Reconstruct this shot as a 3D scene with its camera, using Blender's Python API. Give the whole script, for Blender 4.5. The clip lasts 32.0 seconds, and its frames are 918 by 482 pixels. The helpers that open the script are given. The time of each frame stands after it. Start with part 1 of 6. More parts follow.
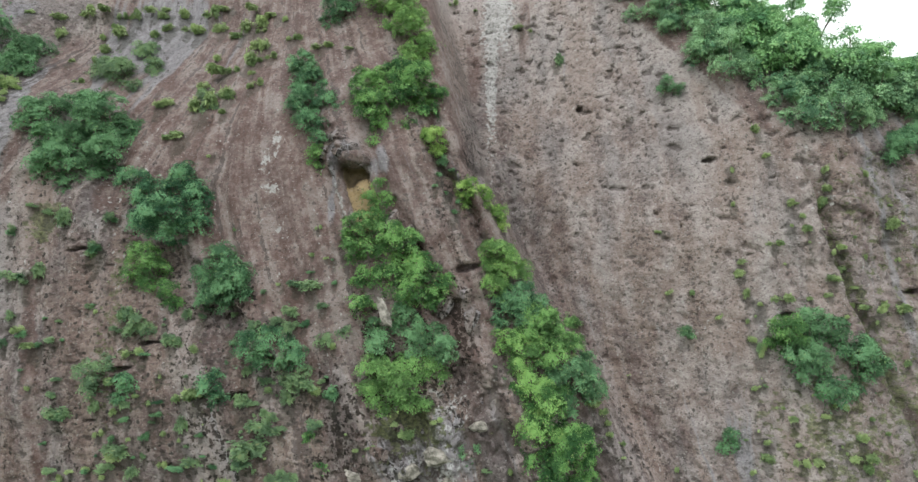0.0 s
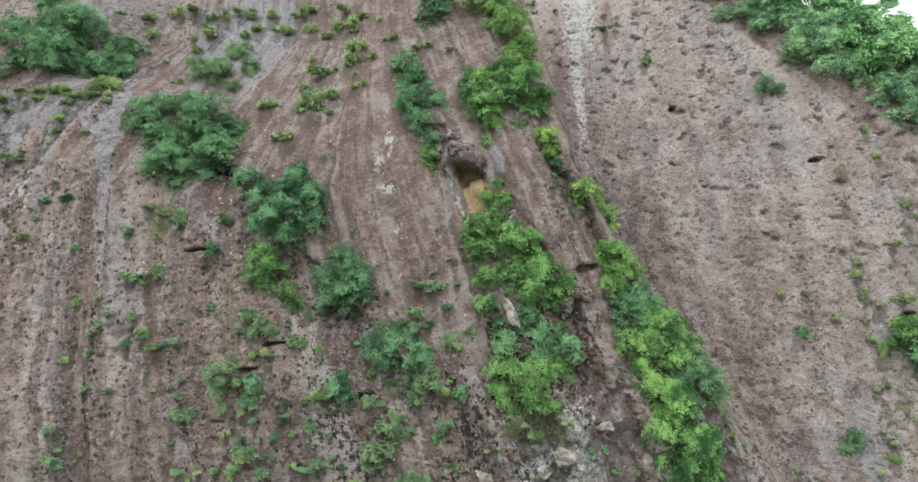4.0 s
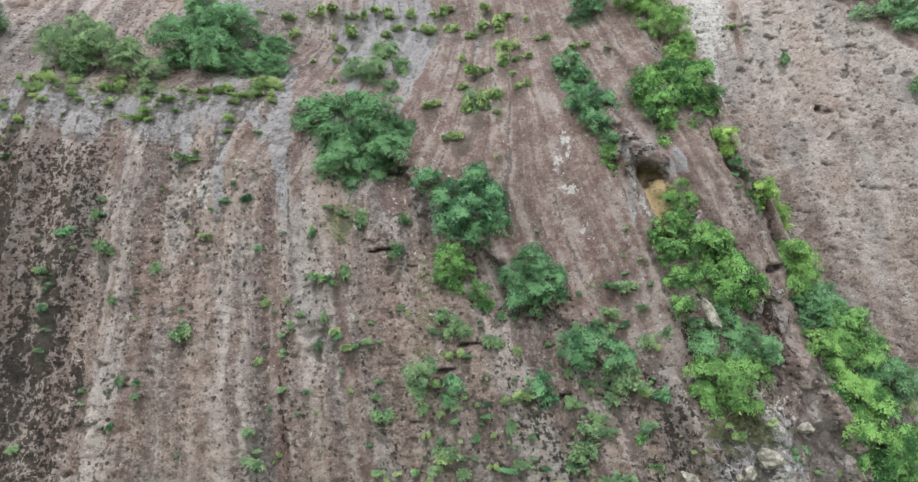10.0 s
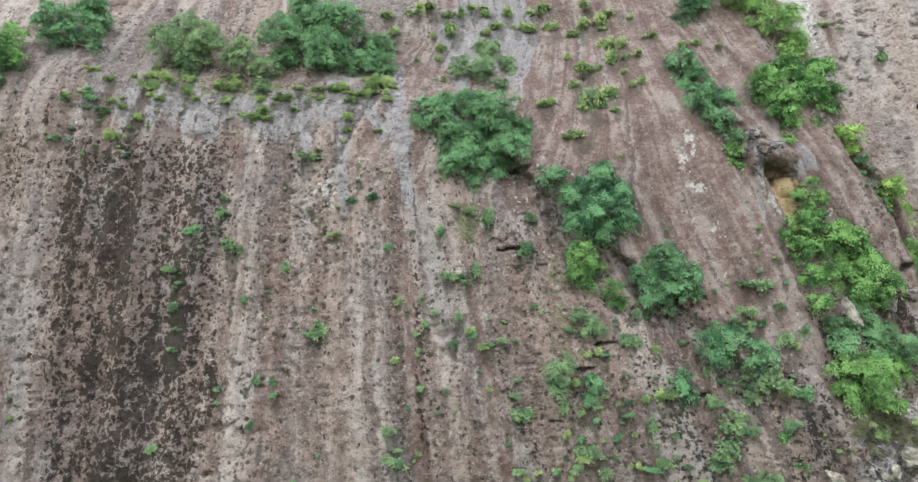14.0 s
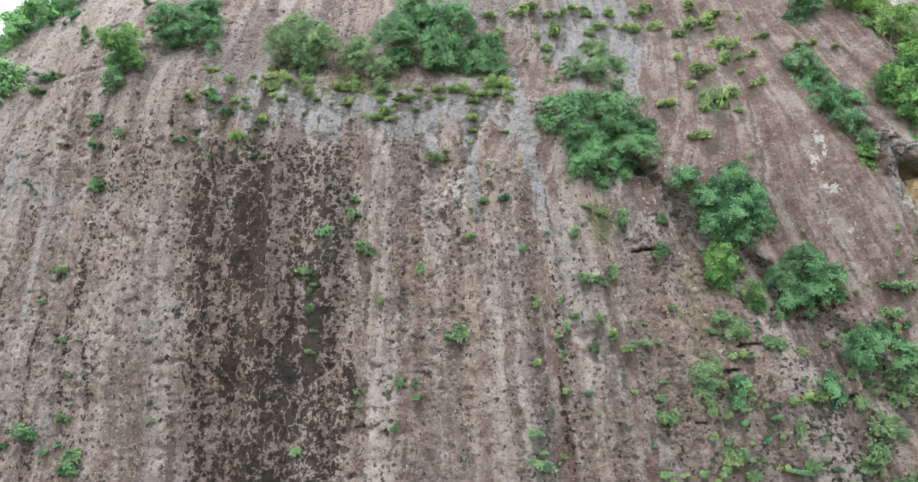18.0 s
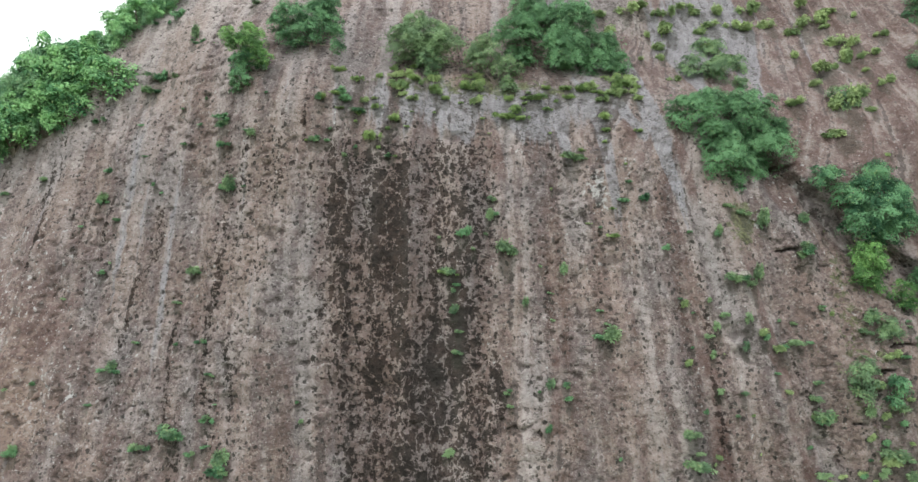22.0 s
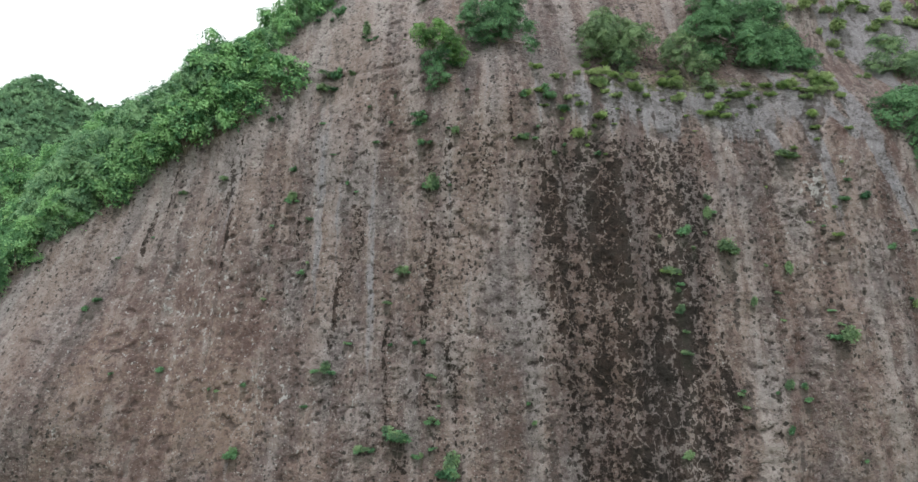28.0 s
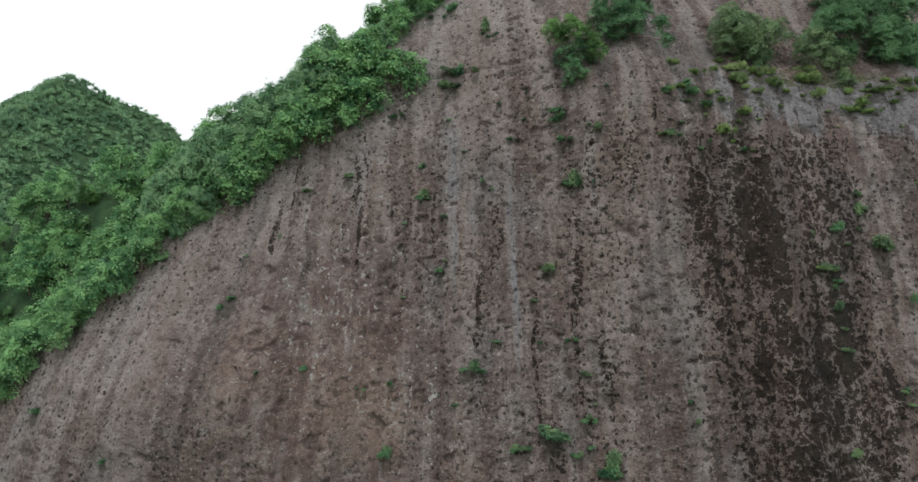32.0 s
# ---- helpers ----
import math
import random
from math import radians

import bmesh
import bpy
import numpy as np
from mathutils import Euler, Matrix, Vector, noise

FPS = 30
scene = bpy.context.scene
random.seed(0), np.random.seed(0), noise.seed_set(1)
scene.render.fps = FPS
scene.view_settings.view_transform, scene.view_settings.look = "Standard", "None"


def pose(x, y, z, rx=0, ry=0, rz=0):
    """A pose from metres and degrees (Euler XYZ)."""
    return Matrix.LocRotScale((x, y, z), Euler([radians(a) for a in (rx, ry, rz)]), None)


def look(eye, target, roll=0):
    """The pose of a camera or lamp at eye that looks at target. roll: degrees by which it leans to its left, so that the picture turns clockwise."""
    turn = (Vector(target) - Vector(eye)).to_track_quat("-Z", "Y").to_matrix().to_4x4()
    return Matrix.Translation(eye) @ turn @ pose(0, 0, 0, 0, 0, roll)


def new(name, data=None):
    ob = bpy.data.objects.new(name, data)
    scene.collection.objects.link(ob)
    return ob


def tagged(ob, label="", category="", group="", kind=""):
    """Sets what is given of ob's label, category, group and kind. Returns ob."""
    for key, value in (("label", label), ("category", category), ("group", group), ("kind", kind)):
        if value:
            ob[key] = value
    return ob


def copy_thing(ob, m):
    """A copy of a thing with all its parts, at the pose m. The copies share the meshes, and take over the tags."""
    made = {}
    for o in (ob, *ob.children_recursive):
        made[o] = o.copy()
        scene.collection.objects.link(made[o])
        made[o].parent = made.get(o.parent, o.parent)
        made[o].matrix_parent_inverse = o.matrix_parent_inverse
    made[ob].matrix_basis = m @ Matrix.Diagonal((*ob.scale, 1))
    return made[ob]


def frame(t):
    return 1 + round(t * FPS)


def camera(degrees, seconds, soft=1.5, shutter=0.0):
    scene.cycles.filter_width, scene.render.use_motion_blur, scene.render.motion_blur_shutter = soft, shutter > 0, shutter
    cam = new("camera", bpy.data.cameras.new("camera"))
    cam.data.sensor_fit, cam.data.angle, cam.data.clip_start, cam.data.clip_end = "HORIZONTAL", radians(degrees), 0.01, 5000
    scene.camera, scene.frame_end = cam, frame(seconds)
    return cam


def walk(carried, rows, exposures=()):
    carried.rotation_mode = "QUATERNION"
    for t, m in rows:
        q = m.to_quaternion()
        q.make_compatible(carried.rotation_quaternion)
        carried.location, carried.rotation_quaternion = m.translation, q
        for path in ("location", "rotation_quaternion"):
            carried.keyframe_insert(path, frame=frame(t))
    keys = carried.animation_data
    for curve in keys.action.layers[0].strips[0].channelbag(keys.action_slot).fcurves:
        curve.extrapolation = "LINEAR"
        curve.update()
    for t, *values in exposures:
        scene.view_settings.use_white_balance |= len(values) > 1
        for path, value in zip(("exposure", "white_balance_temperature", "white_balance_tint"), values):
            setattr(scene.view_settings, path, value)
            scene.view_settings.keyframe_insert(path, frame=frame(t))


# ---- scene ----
cam = camera(74.0, 32.0, soft=1.5)
METRES, EYE, TILT, LEAN, TURN = 80.0, 45.0, 0.0, 0.0, 0.0
ROWS = [
    (0.0, 0.0000, 0.0000, 0.0000, 0.000, 0.000, -0.00),
    (0.5, -0.0137, 0.0004, -0.0001, -0.008, -0.008, -0.01),
    (1.0, -0.0276, 0.0008, -0.0003, -0.031, -0.015, 0.01),
    (1.5, -0.0413, 0.0008, -0.0002, -0.008, -0.023, 0.03),
    (2.0, -0.0551, 0.0006, -0.0003, 0.008, -0.023, 0.04),
    (2.5, -0.0692, 0.0005, 0.0001, 0.008, -0.054, 0.05),
    (3.0, -0.0828, 0.0005, 0.0002, 0.008, -0.046, 0.06),
    (3.5, -0.0965, 0.0004, 0.0006, 0.031, -0.054, 0.08),
    (5.5, -0.1508, 0.0012, 0.0018, -0.015, -0.093, 0.12),
    (6.0, -0.1652, 0.0014, 0.0016, -0.031, -0.116, 0.15),
    (6.5, -0.1797, 0.0013, 0.0011, -0.015, -0.093, 0.14),
    (7.0, -0.1948, 0.0013, 0.0014, -0.015, -0.116, 0.13),
    (7.5, -0.2100, 0.0013, 0.0021, -0.023, -0.146, 0.14),
    (8.0, -0.2247, 0.0012, 0.0024, -0.015, -0.139, 0.13),
    (8.5, -0.2393, 0.0016, 0.0028, -0.015, -0.146, 0.12),
    (9.0, -0.2538, 0.0019, 0.0028, -0.015, -0.154, 0.14),
    (9.5, -0.2685, 0.0021, 0.0027, -0.008, -0.162, 0.13),
    (10.0, -0.2831, 0.0019, 0.0026, 0.008, -0.154, 0.12),
    (10.5, -0.2977, 0.0022, 0.0026, 0.000, -0.154, 0.13),
    (11.0, -0.3123, 0.0025, 0.0025, 0.015, -0.170, 0.14),
    (11.5, -0.3271, 0.0025, 0.0023, 0.015, -0.177, 0.14),
    (12.0, -0.3422, 0.0026, 0.0022, 0.031, -0.185, 0.15),
    (12.5, -0.3576, 0.0027, 0.0020, 0.039, -0.200, 0.16),
    (13.0, -0.3728, 0.0029, 0.0020, 0.054, -0.200, 0.19),
    (13.5, -0.3878, 0.0030, 0.0021, 0.054, -0.216, 0.19),
    (14.0, -0.4032, 0.0032, 0.0024, 0.062, -0.231, 0.18),
    (14.5, -0.4187, 0.0034, 0.0027, 0.069, -0.224, 0.21),
    (16.5, -0.4799, 0.0043, 0.0035, 0.100, -0.239, 0.23),
    (17.0, -0.4960, 0.0047, 0.0037, 0.100, -0.239, 0.25),
    (17.5, -0.5118, 0.0051, 0.0040, 0.116, -0.247, 0.23),
    (18.0, -0.5279, 0.0054, 0.0042, 0.131, -0.247, 0.23),
    (18.5, -0.5442, 0.0057, 0.0044, 0.146, -0.239, 0.23),
    (19.0, -0.5603, 0.0062, 0.0046, 0.154, -0.247, 0.23),
    (19.5, -0.5764, 0.0067, 0.0048, 0.170, -0.254, 0.25),
    (20.0, -0.5928, 0.0070, 0.0048, 0.185, -0.254, 0.27),
    (20.5, -0.6093, 0.0075, 0.0047, 0.193, -0.262, 0.29),
    (21.0, -0.6256, 0.0078, 0.0046, 0.216, -0.254, 0.31),
    (21.5, -0.6424, 0.0083, 0.0047, 0.216, -0.254, 0.31),
    (22.0, -0.6590, 0.0087, 0.0049, 0.224, -0.270, 0.30),
    (22.5, -0.6756, 0.0091, 0.0049, 0.216, -0.262, 0.31),
    (23.0, -0.6923, 0.0095, 0.0050, 0.224, -0.262, 0.29),
    (23.5, -0.7089, 0.0101, 0.0050, 0.224, -0.270, 0.28),
    (24.0, -0.7254, 0.0108, 0.0050, 0.231, -0.278, 0.30),
    (24.5, -0.7422, 0.0114, 0.0050, 0.239, -0.278, 0.31),
    (25.0, -0.7590, 0.0119, 0.0050, 0.254, -0.285, 0.31),
    (25.5, -0.7761, 0.0125, 0.0052, 0.247, -0.301, 0.33),
    (27.5, -0.8445, 0.0144, 0.0055, 0.278, -0.293, 0.35),
    (28.0, -0.8614, 0.0150, 0.0055, 0.270, -0.301, 0.36),
    (28.5, -0.8785, 0.0156, 0.0051, 0.262, -0.293, 0.38),
    (29.0, -0.8957, 0.0161, 0.0051, 0.262, -0.308, 0.39),
    (29.5, -0.9128, 0.0166, 0.0048, 0.270, -0.308, 0.41),
    (30.0, -0.9300, 0.0173, 0.0045, 0.270, -0.331, 0.44),
    (30.5, -0.9473, 0.0179, 0.0041, 0.270, -0.308, 0.44),
    (31.0, -0.9647, 0.0186, 0.0040, 0.278, -0.316, 0.46),
    (31.5, -0.9821, 0.0191, 0.0038, 0.285, -0.324, 0.47),
    (32.0, -0.9997, 0.0196, 0.0037, 0.285, -0.308, 0.48),
]
EXPOSURES = [(0.0, -0.28), (3.0, -0.13), (6.0, 0.0), (13.0, 0.19), (17.0, 0.22), (19.0, 0.11), (23.0, -0.14), (25.0, -0.26), (28.0, -0.56), (30.0, -0.79), (32.0, -1.08)]
walk(cam, [(t, pose(0, 0, EYE, TILT, LEAN, TURN) @ pose(METRES * x, METRES * y, METRES * z, 90 + pitch, roll, yaw)) for t, x, y, z, yaw, pitch, roll in ROWS], EXPOSURES)

# ---------------------------------------------------------------- daylight: an overcast sky
SUN_HEIGHT, SUN_TURN = radians(58), radians(200)
world = bpy.data.worlds.new("overcast_sky")
scene.world = world
world.use_nodes = True
wn, wl = world.node_tree.nodes, world.node_tree.links
sky = wn.new("ShaderNodeTexSky")
sky.sky_type = "NISHITA"
sky.sun_disc = False
sky.sun_elevation, sky.sun_rotation = SUN_HEIGHT, SUN_TURN
sky.air_density, sky.dust_density, sky.ozone_density = 1.0, 4.0, 1.0
grey = wn.new("ShaderNodeHueSaturation")
grey.inputs["Saturation"].default_value = 0.12
wl.new(sky.outputs["Color"], grey.inputs["Color"])
cloud = wn.new("ShaderNodeMix")
cloud.data_type = "RGBA"
cloud.inputs["Factor"].default_value = 0.75
cloud.inputs["B"].default_value = (22.5, 23.2, 23.8, 1)
wl.new(grey.outputs["Color"], cloud.inputs["A"])
wl.new(cloud.outputs["Result"], wn["Background"].inputs["Color"])
wn["Background"].inputs["Strength"].default_value = 0.132

sun = new("sun", bpy.data.lights.new("sun", "SUN"))
sun.data.energy, sun.data.angle, sun.data.color = 1.5, radians(22), (1.0, 0.97, 0.93)
sun.matrix_world = look((0, 0, 90), Vector((0, 0, 90)) - Vector((math.sin(SUN_TURN) * math.cos(SUN_HEIGHT), math.cos(SUN_TURN) * math.cos(SUN_HEIGHT), math.sin(SUN_HEIGHT))))

# ---------------------------------------------------------------- materials
class Nodes:
    """A short way to write node trees."""

    def __init__(self, name, rough=0.9):
        self.mat = bpy.data.materials.new(name)
        self.mat.use_nodes = True
        self.n, self.l = self.mat.node_tree.nodes, self.mat.node_tree.links
        self.skin = self.n["Principled BSDF"]
        self.skin.inputs["Roughness"].default_value = rough
        self.skin.inputs["Specular IOR Level"].default_value = 0.25

    def put(self, socket, value):
        if isinstance(value, bpy.types.NodeSocket):
            self.l.new(value, socket)
        elif isinstance(value, tuple) and len(value) == 3 and socket.type == "RGBA":
            socket.default_value = (*value, 1)
        else:
            socket.default_value = value

    def attribute(self, name):
        a = self.n.new("ShaderNodeAttribute")
        a.attribute_name = name
        return a.outputs["Fac"]

    def place(self):
        return self.n.new("ShaderNodeNewGeometry").outputs["Position"]

    def math(self, how, a, b=0.0, c=0.0):
        m = self.n.new("ShaderNodeMath")
        m.operation = how
        for s, v in zip(m.inputs, (a, b, c)):
            self.put(s, v)
        return m.outputs[0]

    def stretch(self, vector, scale):
        m = self.n.new("ShaderNodeVectorMath")
        m.operation = "MULTIPLY"
        self.put(m.inputs[0], vector)
        m.inputs[1].default_value = scale
        return m.outputs[0]

    def join(self, x, y, z=0.0):
        c = self.n.new("ShaderNodeCombineXYZ")
        for s, v in zip(c.inputs, (x, y, z)):
            self.put(s, v)
        return c.outputs[0]

    def noise(self, vector, scale, detail=4.0, rough=0.55, warp=0.0):
        t = self.n.new("ShaderNodeTexNoise")
        self.put(t.inputs["Vector"], vector)
        for key, v in (("Scale", scale), ("Detail", detail), ("Roughness", rough), ("Distortion", warp)):
            t.inputs[key].default_value = v
        return t.outputs["Fac"]

    def warp(self, vector, scale, amount):
        """The place moved about by noise, which breaks up regular edges."""
        t = self.n.new("ShaderNodeTexNoise")
        self.put(t.inputs["Vector"], vector)
        t.inputs["Scale"].default_value, t.inputs["Detail"].default_value = scale, 3.0
        v = self.n.new("ShaderNodeVectorMath")
        v.operation = "MULTIPLY_ADD"
        self.put(v.inputs[0], t.outputs["Color"])
        v.inputs[1].default_value = (amount, amount, amount)
        self.put(v.inputs[2], vector)
        return v.outputs[0]

    def cells(self, vector, scale):
        t = self.n.new("ShaderNodeTexVoronoi")
        self.put(t.inputs["Vector"], vector)
        t.inputs["Scale"].default_value = scale
        return t.outputs["Distance"], t.outputs["Color"]

    def seams(self, vector, scale):
        """Distance to the nearest line between cells."""
        t = self.n.new("ShaderNodeTexVoronoi")
        t.feature = "DISTANCE_TO_EDGE"
        self.put(t.inputs["Vector"], vector)
        t.inputs["Scale"].default_value = scale
        return t.outputs["Distance"]

    def step(self, v, lo, hi):
        m = self.n.new("ShaderNodeMapRange")
        m.interpolation_type = "SMOOTHSTEP"
        self.put(m.inputs["Value"], v)
        m.inputs["From Min"].default_value, m.inputs["From Max"].default_value = lo, hi
        return m.outputs[0]

    def mix(self, f, a, b, how="MIX"):
        m = self.n.new("ShaderNodeMix")
        m.data_type, m.blend_type = "RGBA", how
        self.put(m.inputs["Factor"], f)
        self.put(m.inputs["A"], a)
        self.put(m.inputs["B"], b)
        return m.outputs["Result"]

    def ramp(self, f, *stops):
        """Colours at even steps from 0 to 1."""
        r = self.n.new("ShaderNodeValToRGB")
        self.put(r.inputs[0], f)
        while len(r.color_ramp.elements) < len(stops):
            r.color_ramp.elements.new(0.5)
        for i, (e, c) in enumerate(zip(r.color_ramp.elements, stops)):
            e.position, e.color = i / (len(stops) - 1), (*c, 1)
        return r.outputs[0]

    def bump(self, height, strength, distance):
        b = self.n.new("ShaderNodeBump")
        self.put(b.inputs["Height"], height)
        b.inputs["Strength"].default_value, b.inputs["Distance"].default_value = strength, distance
        self.l.new(b.outputs[0], self.skin.inputs["Normal"])

    def colour(self, value):
        self.put(self.skin.inputs["Base Color"], value)
        return self.mat


def rock_material():
    """Weathered conglomerate: mauve-brown matrix, paler pebbly ribs, dark water stains and lichen."""
    m = Nodes("weathered_conglomerate", 0.92)
    p, high = m.place(), m.attribute("high")
    sway = m.noise(p, 0.35, 4.0, 0.6)
    flow = m.math("ADD", m.attribute("flow"), m.math("MULTIPLY", m.math("SUBTRACT", sway, 0.5), 1.3))
    broad = m.noise(m.join(flow, m.math("MULTIPLY", high, 0.030), 0.0), 0.42, 3.0, 0.55)
    bands = m.noise(m.join(flow, m.math("MULTIPLY", high, 0.040), 5.0), 0.85, 4.0, 0.60)
    lines = m.noise(m.join(flow, m.math("MULTIPLY", high, 0.30), 9.0), 3.0, 3.0, 0.6)
    grain = m.noise(m.stretch(p, (1.0, 1.0, 1.35)), 4.6, 7.0, 0.80)
    patch = m.noise(p, 0.55, 6.0, 0.66, 0.3)
    spots = m.noise(m.stretch(p, (1.0, 1.0, 1.3)), 1.6, 5.0, 0.62, 0.35)
    specks = m.noise(m.stretch(p, (1.0, 1.0, 1.4)), 2.9, 3.0, 0.55, 0.2)
    plain = m.attribute("plain")
    # matrix colour: paler and darker ribs that follow the water, evener on the eastern wall
    tone = m.math("ADD", m.math("ADD", m.math("MULTIPLY", broad, 0.55), m.math("MULTIPLY", bands, 0.75)), m.math("ADD", m.math("MULTIPLY", lines, 0.25), m.math("MULTIPLY", patch, 0.30)))
    rib = m.math("ADD", m.math("MULTIPLY", m.step(tone, 0.71, 1.15), 0.55), m.math("ADD", 0.07, m.math("MULTIPLY", m.step(tone, 0.88, 0.98), 0.30)))
    even = m.step(m.math("ADD", m.math("MULTIPLY", patch, 0.9), m.math("MULTIPLY", bands, 0.30)), 0.36, 0.84)
    rib = m.math("ADD", m.math("MULTIPLY", rib, m.math("SUBTRACT", 1.0, plain)), m.math("MULTIPLY", even, plain))
    # paler by the light mask, part of it sky light painted on the heights
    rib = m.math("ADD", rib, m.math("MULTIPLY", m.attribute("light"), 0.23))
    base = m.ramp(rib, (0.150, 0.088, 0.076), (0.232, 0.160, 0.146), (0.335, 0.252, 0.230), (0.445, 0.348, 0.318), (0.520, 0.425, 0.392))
    warm = m.noise(m.join(flow, m.math("MULTIPLY", high, 0.30), 13.0), 0.30, 5.0, 0.62)
    base = m.mix(m.math("MULTIPLY", m.step(warm, 0.48, 0.60), 0.46), base, (0.330, 0.215, 0.170))
    base = m.mix(m.math("MULTIPLY", m.step(warm, 0.50, 0.38), 0.44), base, (0.270, 0.245, 0.248))
    mottle = m.noise(m.stretch(p, (1.0, 1.0, 1.2)), 2.1, 4.0, 0.6, 0.3)
    base = m.mix(m.math("MULTIPLY", m.step(mottle, 0.52, 0.60), 0.13), base, (0.560, 0.470, 0.430))
    base = m.mix(m.math("MULTIPLY", m.step(mottle, 0.46, 0.38), 0.22), base, (0.180, 0.130, 0.120))
    # smooth red slabs, blue-grey slabs and the pale streaks
    red = m.step(m.math("ADD", m.attribute("red"), m.math("MULTIPLY", m.math("SUBTRACT", bands, 0.5), 1.1)), 0.30, 0.62)
    streak = m.noise(m.join(flow, m.math("MULTIPLY", high, 0.09), 3.0), 1.2, 4.0, 0.58)
    redder = m.ramp(m.step(m.math("ADD", streak, m.math("ADD", m.math("MULTIPLY", m.math("SUBTRACT", patch, 0.5), 1.3), m.math("MULTIPLY", m.math("SUBTRACT", spots, 0.5), 0.5))), 0.30, 0.70), (0.146, 0.084, 0.073), (0.204, 0.121, 0.104), (0.248, 0.162, 0.144), (0.296, 0.206, 0.184), (0.385, 0.296, 0.270))
    base = m.mix(m.math("MULTIPLY", red, 0.85), base, redder)
    grey = m.step(m.math("ADD", m.attribute("grey"), m.math("MULTIPLY", m.math("SUBTRACT", bands, 0.5), 2.4)), 0.36, 0.66)
    base = m.mix(m.math("MULTIPLY", grey, 0.80), base, m.mix(m.step(m.math("ADD", m.math("MULTIPLY", grain, 0.5), m.math("MULTIPLY", lines, 0.5)), 0.35, 0.65), (0.265, 0.238, 0.250), (0.430, 0.402, 0.424)))
    chips = m.noise(m.stretch(p, (1.0, 1.0, 0.8)), 2.8, 2.5, 0.55, 0.0)
    pale = m.step(m.math("ADD", m.attribute("pale"), m.math("ADD", m.math("MULTIPLY", m.math("SUBTRACT", chips, 0.5), 2.6), m.math("MULTIPLY", m.math("SUBTRACT", streak, 0.5), 0.9))), 0.52, 0.66)
    base = m.mix(m.math("MULTIPLY", pale, 0.72), base, (0.680, 0.635, 0.605))
    base = m.mix(m.math("MULTIPLY", m.step(m.attribute("ochre"), 0.35, 0.6), 0.9), base, m.mix(grain, (0.58, 0.36, 0.16), (0.82, 0.60, 0.34)))
    rust = m.step(m.math("ADD", m.attribute("rust"), m.math("MULTIPLY", m.math("SUBTRACT", spots, 0.5), 1.4)), 0.35, 0.70)
    base = m.mix(m.math("MULTIPLY", rust, 0.55), base, m.mix(grain, (0.330, 0.195, 0.145), (0.560, 0.420, 0.340)))
    # crisp dark blotches, thicker along the wet lines, and pale pebbles
    bare = m.math("MULTIPLY", m.math("SUBTRACT", 1.0, m.math("MULTIPLY", red, 0.58)), m.math("SUBTRACT", 1.0, m.math("MULTIPLY", plain, 0.35)))
    wet = m.math("MULTIPLY", m.math("SUBTRACT", m.math("ADD", m.math("MULTIPLY", broad, 0.5), m.math("MULTIPLY", bands, 0.5)), 0.5), -0.45)
    blot = m.math("ADD", spots, wet)
    base = m.mix(m.math("MULTIPLY", m.step(blot, 0.562, 0.582), m.math("MULTIPLY", bare, 0.34)), base, (0.112, 0.078, 0.070))
    base = m.mix(m.math("MULTIPLY", m.step(m.math("ADD", specks, wet), 0.600, 0.625), m.math("MULTIPLY", bare, 0.50)), base, (0.085, 0.063, 0.057))
    flecks = m.noise(p, 3.6, 2.0, 0.5)
    thick = m.math("MULTIPLY", m.math("SUBTRACT", patch, 0.5), 0.35)
    base = m.mix(m.math("MULTIPLY", m.step(m.math("ADD", flecks, thick), 0.605, 0.635), m.math("MULTIPLY", bare, 0.25)), base, (0.580, 0.500, 0.455))
    # pebbles of the conglomerate, each with its own tone, small pits with painted shade and single white stones
    shaken = m.warp(m.stretch(p, (1.0, 1.0, 1.25)), 3.0, 0.35)
    gap, tint = m.cells(shaken, 5.2)
    tint2 = m.cells(shaken, 11.0)[1]
    stone = m.math("ADD", m.math("MULTIPLY", tint, 0.6), m.math("ADD", m.math("MULTIPLY", tint2, 0.4), m.math("MULTIPLY", m.math("SUBTRACT", grain, 0.5), 0.9)))
    calm = m.math("SUBTRACT", 1.0, m.math("MULTIPLY", m.math("MAXIMUM", red, grey), 0.18))
    base = m.mix(m.math("MULTIPLY", m.step(stone, 0.44, 0.22), m.math("MULTIPLY", calm, 0.28)), base, (0.125, 0.092, 0.084))
    base = m.mix(m.math("MULTIPLY", m.step(stone, 0.56, 0.80), m.math("MULTIPLY", calm, 0.22)), base, (0.540, 0.470, 0.435))
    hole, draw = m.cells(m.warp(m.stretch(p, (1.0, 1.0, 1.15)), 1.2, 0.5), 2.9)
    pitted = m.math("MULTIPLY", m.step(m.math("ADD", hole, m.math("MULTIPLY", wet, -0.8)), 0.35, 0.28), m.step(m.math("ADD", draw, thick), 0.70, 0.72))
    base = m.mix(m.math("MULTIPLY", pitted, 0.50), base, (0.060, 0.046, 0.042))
    dot, pick = m.cells(shaken, 3.4)
    base = m.mix(m.math("MULTIPLY", m.step(dot, 0.30, 0.22), m.math("MULTIPLY", m.step(m.math("SUBTRACT", pick, m.math("MULTIPLY", thick, 2.6)), 0.74, 0.78), 0.34)), base, (0.640, 0.590, 0.550))
